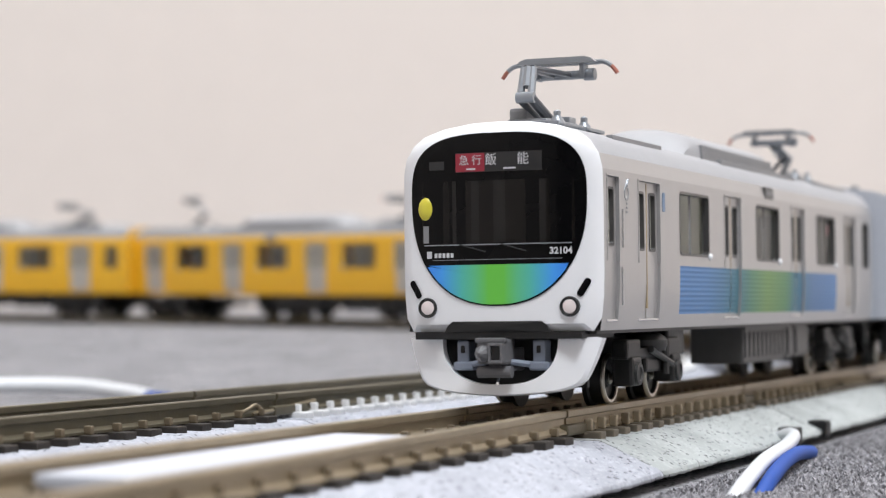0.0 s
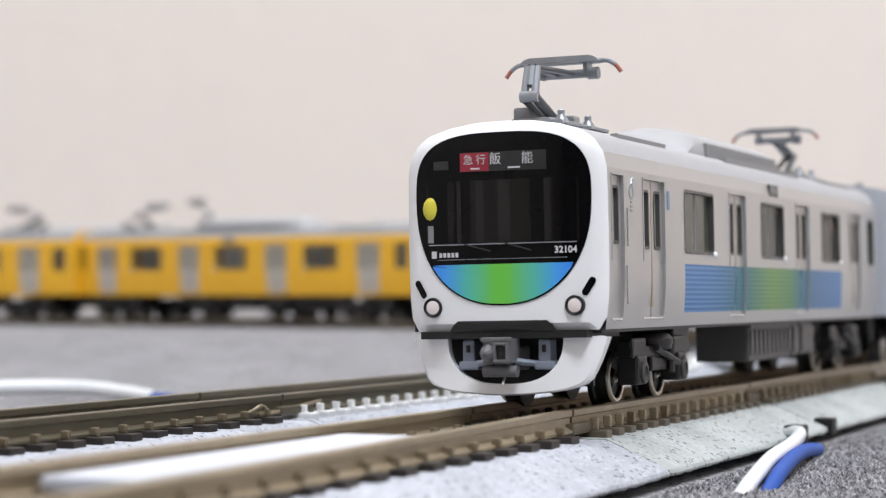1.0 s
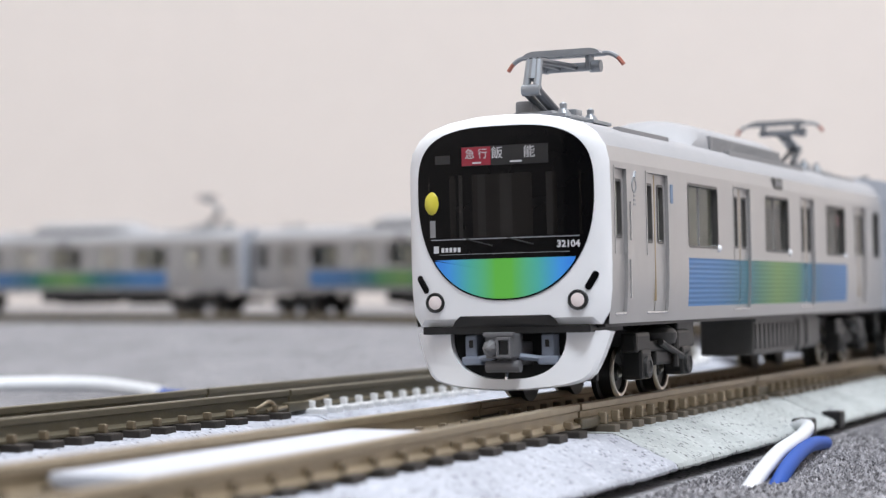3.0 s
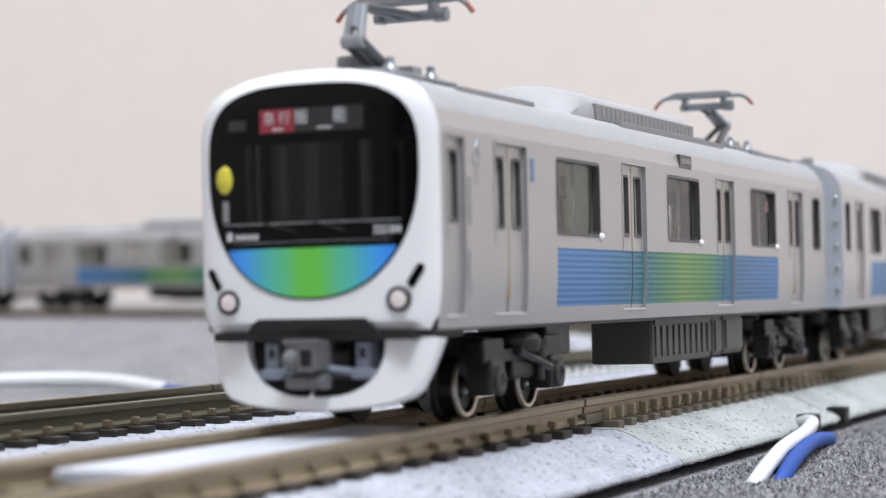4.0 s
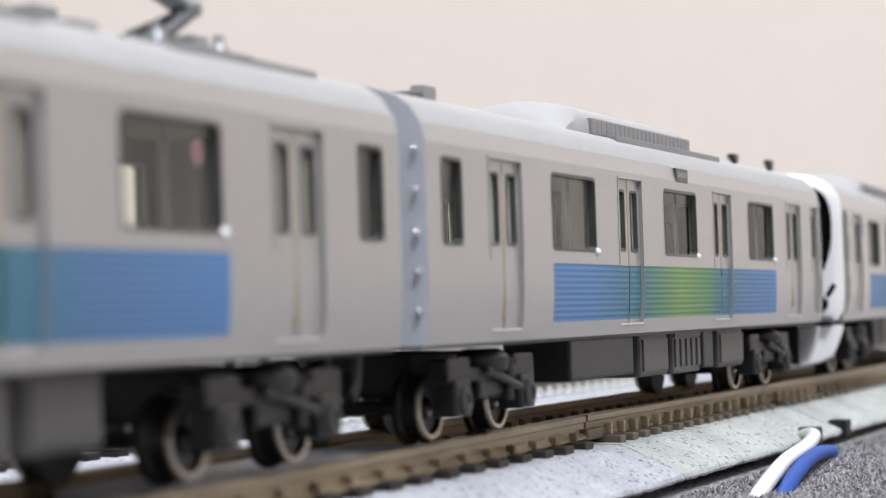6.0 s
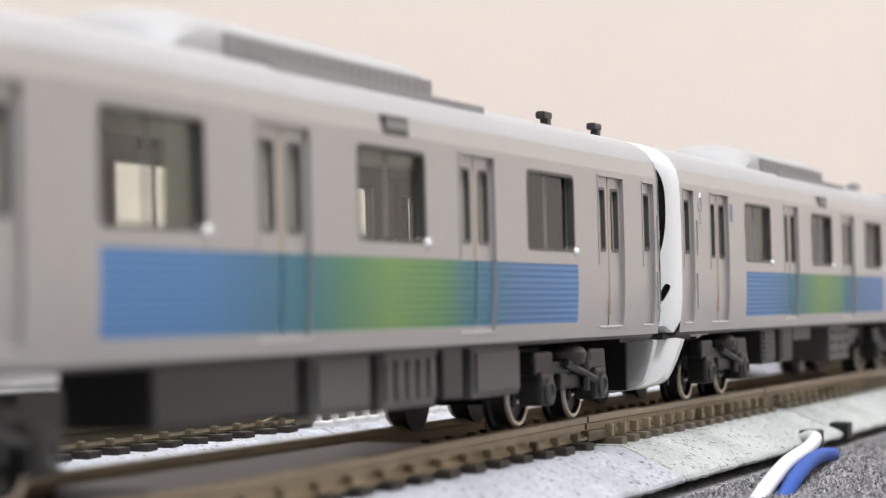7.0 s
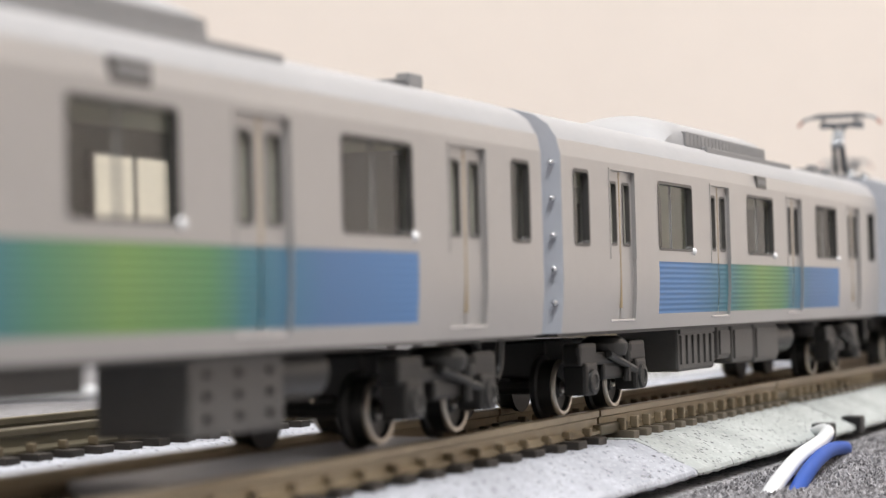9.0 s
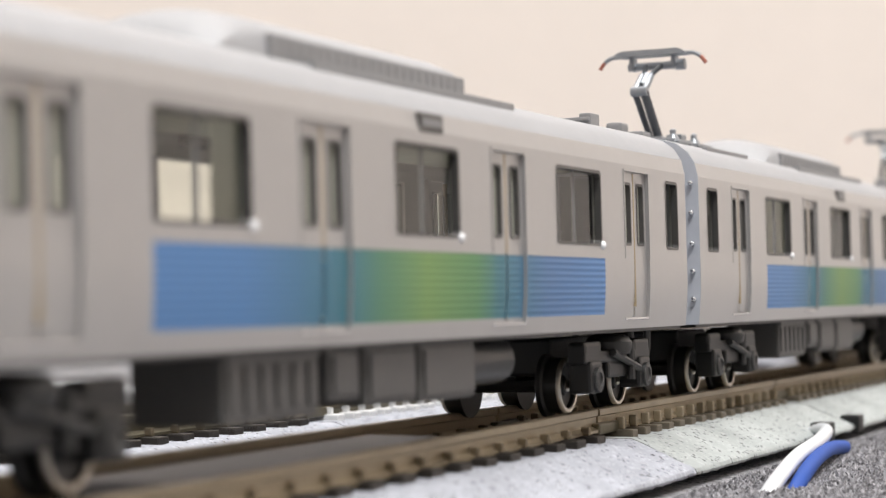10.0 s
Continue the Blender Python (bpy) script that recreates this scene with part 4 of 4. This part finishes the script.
    front_box(bm, -67.0, -66.2, -1.35, -1.1, 4.5, 6.3, 0.08)
    front_box(bm, -67.0, -66.2, -0.15, 0.1, 4.5, 6.3, 0.08)
    front_box(bm, -67.0, -66.2, -1.3, 0.05, 4.4, 4.7, 0.08)
    front_box(bm, -67.0, -66.2, -1.3, 0.05, 6.0, 6.3, 0.08)
    add_lathe(bm, (sign * -66.3, q * 0.72, 5.3), (-sign, 0, 0), [(0, 0.85), (0.5, 0.75), (1.1, 0.35), (1.25, 0.12)], 8)
    add_rod(bm, (sign * -65.4, q * 1.6, 3.6), (sign * -65.4, q * -1.7, 3.6), 0.55, 14)
    front_box(bm, -65.2, -63.4, -0.7, 0.7, 3.6, 4.5, 0.15)
    front_box(bm, -63.8, -50, -1.0, 1.0, 3.6, 5.8, 0.2)
    part("coupler", bm, M_COUPLER, root, "grey plastic coupler")
    bm = bmesh.new()
    front_box(bm, -66.75, -66.3, -1.1, -0.15, 4.75, 5.95, 0.05)
    for e in (-1, 1):
        front_box(bm, -63.95, -63.2, e * 3.75 - 0.2, e * 3.75 + 0.2, 5.3, 6.0, 0.1)
    part("coupler_socket", bm, M_BLACK, root)
    for e in (-1, 1):
        bm = bmesh.new()
        front_box(bm, -63.85, -62, e * 3.75 - 0.6, e * 3.75 + 0.6, 4.3, 6.5, 0.2)
        front_box(bm, -64.1, -62.6, e * 3.75 - 1.1, e * 3.75 + 0.9, 3.7, 4.5, 0.2)
        add_rod(bm, (sign * -63.6, q * e * 3.4, 4.2), (sign * -64.4, q * e * 1.2, 4.5), 0.3, 8)
        part("coupler_bracket", bm, M_BRACKET, root, "blue-grey plastic bracket")
    bm = bmesh.new()
    add_tube(bm, spline([(sign * -64.6, q * -0.2, 3.2), (sign * -65.2, q * -0.2, 2.7), (sign * -65.3, q * -0.2, 2.35)], 4), 0.14, 6)
    part("coupler_spring", bm, M_CHROME, root)
    # black plate added behind the coupler to give the recess its deep shade
    bm = bmesh.new()
    add_box(bm, min(sign * -60.2, sign * -59.6), max(sign * -60.2, sign * -59.6), -7.2, 7.2, 2.0, 7.0)
    part("recess_shade_plate", bm, M_BLACK, root)


def car(label, cab=0, pantographs=(), bogies=(-46.0, 46.0), equipment=(), mats=None, band=(-37.6, 39.2), paint=M_SILVER, door_mats=None, numbers=True,
        antennas=(), hatches=(), texts=False, tail=False, roof=M_ROOF, lit=True, group="cars of the train", shift=0.0):
    """A model commuter car, its middle at the origin; cab -1 is at the -x end, 1 at the +x end."""
    root = tagged(new("train_car"), label, "train car", group)
    x0 = -63.0 if cab == -1 else -64.3
    x1 = 63.0 if cab == 1 else 64.3
    doors = [(c - 3.6 + shift, c + 3.6 + shift) for c in (-48.2, -15.95, 16.3, 48.6)]
    windows = [(c - 5.65 + shift, c + 5.65 + shift) for c in (-31.8, 0.5, 32.8)]
    ends, crew = [], []
    if cab == -1:
        crew = [(-61.6, -58.0)]
    else:
        ends.append((-61.3, -57.4))
    if cab == 1:
        crew = [(58.0, 61.6)]
    else:
        ends.append((57.6, 61.5))
    door_mats = door_mats or (paint, M_BAND)
    for s in (-1, 1):
        bm = bmesh.new()
        body_side(bm, s, x0, x1, windows + ends, doors + crew, band)
        add_strip(bm, [(s * y, z) for y, z in SECTION[1:3]], x0, x1, 0)
        part("body_side", bm, (paint, M_BAND), root, smooth=True)
        for a, b in doors:
            door_leafs(root, s, a, b, band, door_mats)
        for a, b in crew:
            door_leafs(root, s, a, b, None, (door_mats[0], M_BAND), crew=True)
        car_windows(root, s, windows, ends)
        bm = bmesh.new()
        y0, y1 = sorted((s * 9.3, s * 9.86))
        add_box(bm, -0.8 + shift, 3.4 + shift, y0, y1, 22.1, 23.5, 0.1)
        part("side_sign", bm, M_FRAME, root)
        bm = bmesh.new()
        add_box(bm, -0.4 + shift, 3.0 + shift, min(s * 9.8, s * 9.9), max(s * 9.8, s * 9.9), 22.55, 23.1, 0.02)
        part("side_sign_face", bm, M_VENT, root)
    bm = bmesh.new()
    add_strip(bm, [(-y, z) for y, z in SECTION[2:]] + [(y, z) for y, z in SECTION[2:-1][::-1]], x0, x1)
    part("roof", bm, roof, root, smooth=True)
    bm = bmesh.new()
    add_box(bm, x0 + 0.3, x1 - 0.3, -9.0, 9.0, 7.0, 8.0)
    part("chassis", bm, M_UNDER, root)
    bm = bmesh.new()
    add_box(bm, x0 + 1, x1 - 1, -8.6, 8.6, 8.4, 9.2)
    part("interior_floor", bm, M_SEAT, root)
    for s in (-1, 1):
        for a, b in windows:
            bm = bmesh.new()
            add_box(bm, a + 0.4, b - 0.4, min(s * 5.6, s * 8.6), max(s * 5.6, s * 8.6), 9.2, 13.0, 0.3)
            add_box(bm, a + 0.4, b - 0.4, min(s * 8.1, s * 8.7), max(s * 8.1, s * 8.7), 13.0, 14.6, 0.2)
            part("bench_seat", bm, M_SEAT, root)
    bm = bmesh.new()
    add_box(bm, x0 + 1, x1 - 1, -9.0, 9.0, 22.9, 23.2)
    for c in (-24.0,):
        add_box(bm, c - 0.3 + shift, c + 0.3 + shift, -8.6, -6.0, 9.2, 22.3)
        add_box(bm, c - 0.3 + shift, c + 0.3 + shift, 6.0, 8.6, 9.2, 22.3)
    part("interior_ceiling", bm, M_INSIDE, root)
    for e, x in ((-1, x0), (1, x1)):
        inner = e != cab
        bm = bmesh.new()
        sec = [(side_y(z), z) for z in (7.3, 9, 11, 14)] + SECTION
        prof = sec + [(-y, z) for y, z in sec[-2::-1]]
        k = 1.0 if inner else 0.93
        vs = [bm.verts.new((x, y * k, 16 + (z - 16) * k)) for y, z in prof]
        bm.faces.new(vs)
        if inner:
            for s in (-1, 1):
                add_box(bm, min(x, x + e * 0.12), max(x, x + e * 0.12), s * 6.0 - 0.2, s * 6.0 + 0.2, 7.6, 23.5)
        part("end_wall", bm, (M_END if paint == M_SILVER else paint) if inner else M_BLACK, root)
        if inner:
            for s in (-1, 1):
                for z in (9.9, 12.7, 15.5, 18.6, 21.6):
                    bm = bmesh.new()
                    add_lathe(bm, (x, s * 9.05, z), (e, 0, 0), [(0, 0.27), (0.35, 0.27), (0.5, 0.17), (0.55, 0.05)], 8)
                    part("grab_step", bm, M_CHROME, root, smooth=True)
            bm = bmesh.new()
            for k in range(3):
                add_box(bm, min(x, x + e * (0.5 + 0.5 * k)), max(x, x + e * (0.5 + 0.5 * k)), -3.6 + 0.25 * k, 3.6 - 0.25 * k, 8.2, 22.8 - 0.3 * k, 0.2)
            part("gangway", bm, M_BLACK, root)
            bm = bmesh.new()
            add_box(bm, min(x - e * 6, x + e * 1.5), max(x - e * 6, x + e * 1.5), -1.1, 1.1, 3.4, 5.6, 0.2)
            for s in (-1, 1):
                add_tube(bm, spline([(x - e * 0.5, s * 3.8, 7.0), (x + e * 0.3, s * 3.9, 4.5), (x + e * 1.4, s * 3.9, 3.6)], 4), 0.4, 8)
            part("drawbar", bm, M_AXLE_DARK, root)
    for b in bogies:
        bogie(root, b)
    for e in equipment:
        under_box(root, *e)
    cooler(root)
    for p in pantographs:
        pantograph(root, *p)
    if cab:
        cab_face(root, -cab, lit, texts)
    for xa, xb in ((-53.0, -36.6), (37.0, 56.0)) if pantographs else ():
        for s in (-1, 1):
            bm = bmesh.new()
            add_box(bm, xa, xb, min(s * 7.0, s * 7.7), max(s * 7.0, s * 7.7), 25.2, 26.05, 0.1)
            part("roof_walkway", bm, M_VENT, root)
    if cab == -1:
        bm = bmesh.new()
        add_box(bm, -43.7, -42.9, -9.88, -9.78, 18.9, 20.8, 0.03)
        part("door_sticker", bm, M_STICKER, root, "small blue sticker")
        bm = bmesh.new()
        add_lathe(bm, (-55.6, -9.78, 20.2), (0, -1, 0), [(0, 0.75), (0.06, 0.75), (0.06, 0.5), (0, 0.5)], 18)
        for k in range(3):
            add_box(bm, -55.9 + k * 0.05, -55.3 - k * 0.05, -9.86, -9.78, 18.3 + k * 0.4, 18.5 + k * 0.4)
        add_rod(bm, (-55.6, -9.84, 20.9), (-55.2, -9.84, 21.5), 0.12, 6)
        part("emblem", bm, M_PANTO, root)
    for k, (a, b) in enumerate(windows if texts else ()):
        bm = bmesh.new()
        xs = a + 1.0 if k < 2 else b - 2.2
        add_box(bm, xs, xs + 1.0, -9.22, -9.18, 18.8, 20.1)
        part("window_sticker", bm, M_STICKER_RED, root)
    if tail:
        bm = bmesh.new()
        add_box(bm, x0 - 0.25, x0 + 0.2, -8.4, 8.4, 14.8, 23.6, 0.3)
        part("cab_window", bm, M_BLACK_GLASS, root)
        for y in (-6.5, 6.5):
            bm = bmesh.new()
            add_rod(bm, (x0 - 0.4, y, 24.6), (x0 + 0.2, y, 24.6), 0.6, 10)
            part("tail_light", bm, M_RED, root)
    for xa in hatches:
        bm = bmesh.new()
        add_box(bm, xa - 1.6, xa + 1.6, -3.4, 3.4, 27.25, 27.6, 0.1)
        for y in (-3.0, 3.0):
            add_box(bm, xa - 0.6, xa + 0.6, y - 0.4, y + 0.4, 26.0, 27.4)
        add_box(bm, xa - 1.3, xa + 1.3, -3.5, -2.3, 26.2, 28.0, 0.15)
        part("roof_box", bm, M_VENT, root)
    for xa in antennas:
        bm = bmesh.new()
        add_box(bm, xa - 0.55, xa + 0.55, -0.4, 0.4, 26.5, 28.5, 0.15)
        add_box(bm, xa - 1.6, xa + 0.7, -0.5, 0.5, 28.2, 28.95, 0.25)
        add_box(bm, xa - 1.0, xa + 1.0, -0.8, 0.8, 26.6, 27.1, 0.15)
        part("antenna", bm, M_UNDER, root)
    return root


EQUIP_A = [(-34.8, -28.6, 4.4, "dark", 7.6), (-6.6, 14, 2.7, "ribs"), (15.0, 18.4, 2.8, "plain"), (19.3, 27, 2.9, "plain")]
EQUIP_B = [(-30, -12, 3.4, "dark"), (-10, -1, 3.0, "plain"), (0.8, 10.6, 2.9, "ribs"), (12, 16, 3.2, "dark"), (17.8, 28, 3.0, "plain")]
EQUIP_C = [(-26.3, -20.0, 3.0, "louvre"), (-17.6, -11.4, 3.0, "louvre"), (-10.9, -1.6, 5.4, "dark"), (9.2, 21, 2.4, "dots"), (21.5, 28, 3.8, "tank")]
EQUIP_D = [(-27.7, -15, 2.8, "ribs"), (-13.5, -8.8, 3.6, "plain"), (-7.8, 0.6, 3.0, "plain"), (1.4, 11.7, 2.8, "plain"), (12.5, 21, 3.4, "tank")]

car_a = car("silver model train car with white smiling cab face, two pantographs", -1, [(-53.4, -56.2, -46.2, 34.35, 29.7, 2.6, 0.1, -53.2), (46, 52.3, 43.5, 33.7, 30.4, 1.0, 0.6, 36.5)], (-41.5, 48.0), EQUIP_A, texts=True)
car_b = car("silver model train car with white rear cab and a roof antenna", 1, (), (-48.0, 41.5), EQUIP_B, antennas=(59.0,), hatches=(-48,), lit=False)
car_c = car("silver model train car with white cab, coupled cab to cab", -1, (), (-41.5, 48.0), EQUIP_C, antennas=(-59.3,), hatches=(54,), lit=False)
car_d = car("silver model train car with blue and green band", 0, (), (-47.0, 47.0), EQUIP_D, hatches=(56,))
car_e = car("silver model train car with one raised pantograph", 0, [(-48, -52, -47, 37.3)], (-47.0, 47.0), EQUIP_D)
NEAR_CARS = [car_a, car_b, car_c, car_d, car_e]
for source in (car_e, car_d, car_e, car_d, car_d):
    NEAR_CARS.append(copy_thing(source, Matrix()))
PITCH = 133.3

yellow = car("yellow model train car with pale steel doors", 0, [(-40, -46, -37)], (-46.0, 46.0), EQUIP_D, band=None, roof=M_VENT, paint=M_YELLOW, door_mats=(M_PALE_DOOR, M_PALE_DOOR), group="cars of the yellow train")
yellow_tail = car("yellow model train car with dark cab window at its tail", 0, [(40, 46, 37)], (-46.0, 46.0), EQUIP_B, band=None, roof=M_VENT, paint=M_YELLOW,
                  door_mats=(M_PALE_DOOR, M_PALE_DOOR), group="cars of the yellow train", tail=True)
FAR_YELLOW = [yellow, copy_thing(yellow, Matrix()), yellow_tail]
# ---- loose things ----
bm = bmesh.new()
add_box(bm, 113, 157, 6.9, 13.8, -1.6, -0.6, 0.25)
strip = tagged(part("white_strip", bm, M_PAPER), "white plastic strip lying between the rails", "strip")
strip.matrix_world = along(0, 0)


def wire(name, pts, r, mat, label):
    bm = bmesh.new()
    add_tube(bm, spline(pts, 8), r, 12)
    ob = tagged(part(name, bm, mat, smooth=True), label, "wire")
    ob.matrix_world = along(0, 0)
    return ob


wire("feeder_wire", [(237.2, -3.8, -5.3), (235.1, -5.3, -4.7), (229.5, -7.3, -4.5), (215, -9.8, -4.6), (201, -11.1, -5.0), (192, -12.0, -5.7), (186, -12.2, -6.9), (183, -12.3, -7.8)], 0.75,
     M_WIRE_WHITE, "white feeder wire coming out of the roadbed")
wire("feeder_wire", [(231, -8.9, -6.3), (222, -9.8, -5.7), (213, -11.0, -5.4), (203, -12.3, -5.5), (195, -13.2, -6.1), (190, -13.5, -7.2), (187, -13.6, -8)], 0.75,
     M_WIRE_BLUE, "blue feeder wire coming out of the roadbed")
for u in (240.5, 256.0):
    bm = bmesh.new()
    add_box(bm, u - 1.4, u + 1.4, -5.5, -3.2, -6.3, -4.2, 0.25)
    tab = tagged(part("joint_tab", bm, M_BLACK), "black plastic joint tab at the roadbed edge", "track joint", "joint tabs")
    tab.matrix_world = along(0, 0)


def lying_wire(pts, r, mat, label):
    bm = bmesh.new()
    add_tube(bm, spline([(x, y, ground_height(x, y) + r + h) for x, y, h in pts], 8), r, 12)
    return tagged(part("loose_wire", bm, mat, smooth=True), label, "wire")


lying_wire([(-145, 346, 0), (-96, 343, 0.4), (-72, 347, 1.0), (-59, 347, 0.9), (-51, 341, 0.4), (-46, 335, 0)], 1.25, M_WIRE_WHITE, "white wire lying on the grey carpet")
lying_wire([(-46.5, 335.5, 0), (-42, 329, 0), (-38, 322, -0.2), (-33, 312, -0.8)], 1.1, M_WIRE_BLUE, "blue wire end lying on the grey carpet")
bm = bmesh.new()
add_tube(bm, spline([(193, 43.0, -2.0), (196, 42.4, -1.5), (198, 42.2, -0.95), (199.2, 42.2, -1.5), (197.5, 42.2, -1.9), (203, 42.4, -1.7), (213, 42.6, -1.1)], 6), 0.2, 8)
lug = tagged(part("terminal_wire", bm, M_RAIL, smooth=True), "bent bare metal wire at the rail joint", "wire")
lug.matrix_world = along(0, 0)


def carpet_pile():
    """Short tufts on the carpet beside the near roadbed."""
    rng = np.random.default_rng(4)
    n = 42000
    u = rng.uniform(135, 345, n)
    v = -6.2 - rng.uniform(0, 1, n) ** 1.1 * 37
    h = rng.uniform(0.12, 0.42, n)
    a = rng.uniform(0, 6.283, n)
    lean = rng.uniform(-0.35, 0.35, (n, 2))
    w = rng.uniform(0.2, 0.36, n)
    verts, faces = [], []
    for k in range(n):
        for t in (0.0, 2.09, 4.19):
            verts.append(((u[k] + w[k] * math.cos(a[k] + t)) * MM, (v[k] + w[k] * math.sin(a[k] + t)) * MM, -7.05 * MM))
        verts.append(((u[k] + lean[k, 0]) * MM, (v[k] + lean[k, 1]) * MM, (-7.0 + h[k]) * MM))
        b = 4 * k
        faces += [(b, b + 1, b + 3), (b + 1, b + 2, b + 3), (b + 2, b, b + 3)]
    me = bpy.data.meshes.new("carpet_pile")
    me.from_pydata(verts, [], faces)
    m = bpy.data.materials.new("carpet_tufts")
    m.use_nodes = True
    nodes, links = nodes_of(m)
    g = nodes.new("ShaderNodeNewGeometry")
    r = nodes.new("ShaderNodeValToRGB")
    r.color_ramp.elements[0].color = (0.12, 0.117, 0.125, 1)
    r.color_ramp.elements[1].color = (0.37, 0.362, 0.38, 1)
    links.new(g.outputs["Random Per Island"], r.inputs["Fac"])
    links.new(r.outputs["Color"], nodes["Principled BSDF"].inputs["Base Color"])
    nodes["Principled BSDF"].inputs["Roughness"].default_value = 0.9
    me.materials.append(m)
    ob = tagged(new("carpet_pile", me), "short grey carpet tufts beside the roadbed", "carpet", kind="stuff")
    ob.matrix_world = along(0, 0)


carpet_pile()


def smooth_run(rows):
    """A smooth curve through rows of time and way."""
    ts, us = [r[0] for r in rows], [r[1] for r in rows]
    slopes = [0.0] * len(rows)
    for i in range(1, len(rows) - 1):
        a, b = (us[i] - us[i - 1]) / (ts[i] - ts[i - 1]), (us[i + 1] - us[i]) / (ts[i + 1] - ts[i])
        slopes[i] = 0.0 if a * b <= 0 else (a + b) / 2
    slopes[-1] = (us[-1] - us[-2]) / (ts[-1] - ts[-2])

    def at(t):
        i = max(k for k in range(len(ts) - 1) if ts[k] <= t)
        h = ts[i + 1] - ts[i]
        f = (t - ts[i]) / h
        return ((2 * f ** 3 - 3 * f * f + 1) * us[i] + (f ** 3 - 2 * f * f + f) * h * slopes[i] + (3 * f * f - 2 * f ** 3) * us[i + 1] + (f ** 3 - f * f) * h * slopes[i + 1])

    return at


def motions():
    ride = [(0.0, 248.5), (2.6, 248.5), (2.9, 248.3), (3.3, 240.4), (3.5, 232.8), (4.0, 206.3), (4.5, 176.3), (5.0, 143.5), (5.5, 107.4), (6.2, 57.9), (6.9, 8.2),
            (7.3, -21.6), (7.8, -64.3), (8.3, -106.2), (8.7, -141.3), (9.0, -168.9), (9.4, -205.0), (9.7, -233.0), (10.0, -261.3)]
    times = [0.0, 2.6, 2.9, 3.1, 3.3, 3.5, 3.75, 4.0, 4.5, 5.0, 5.5, 6.0, 6.5, 7.0, 7.5, 8.0, 8.5, 9.0, 9.5, 10.0]
    at = smooth_run(ride)
    for k, ob in enumerate(NEAR_CARS):
        walk(ob, [(t, car_pose(at(t) + PITCH * k)) for t in times])
    for k, ob in enumerate(FAR_YELLOW):
        walk(ob, [(t, car_pose(525 + 154.0 * t + PITCH * (2 - k), INNER - NEAR)) for t in [0.4 * n for n in range(26)]])


motions()
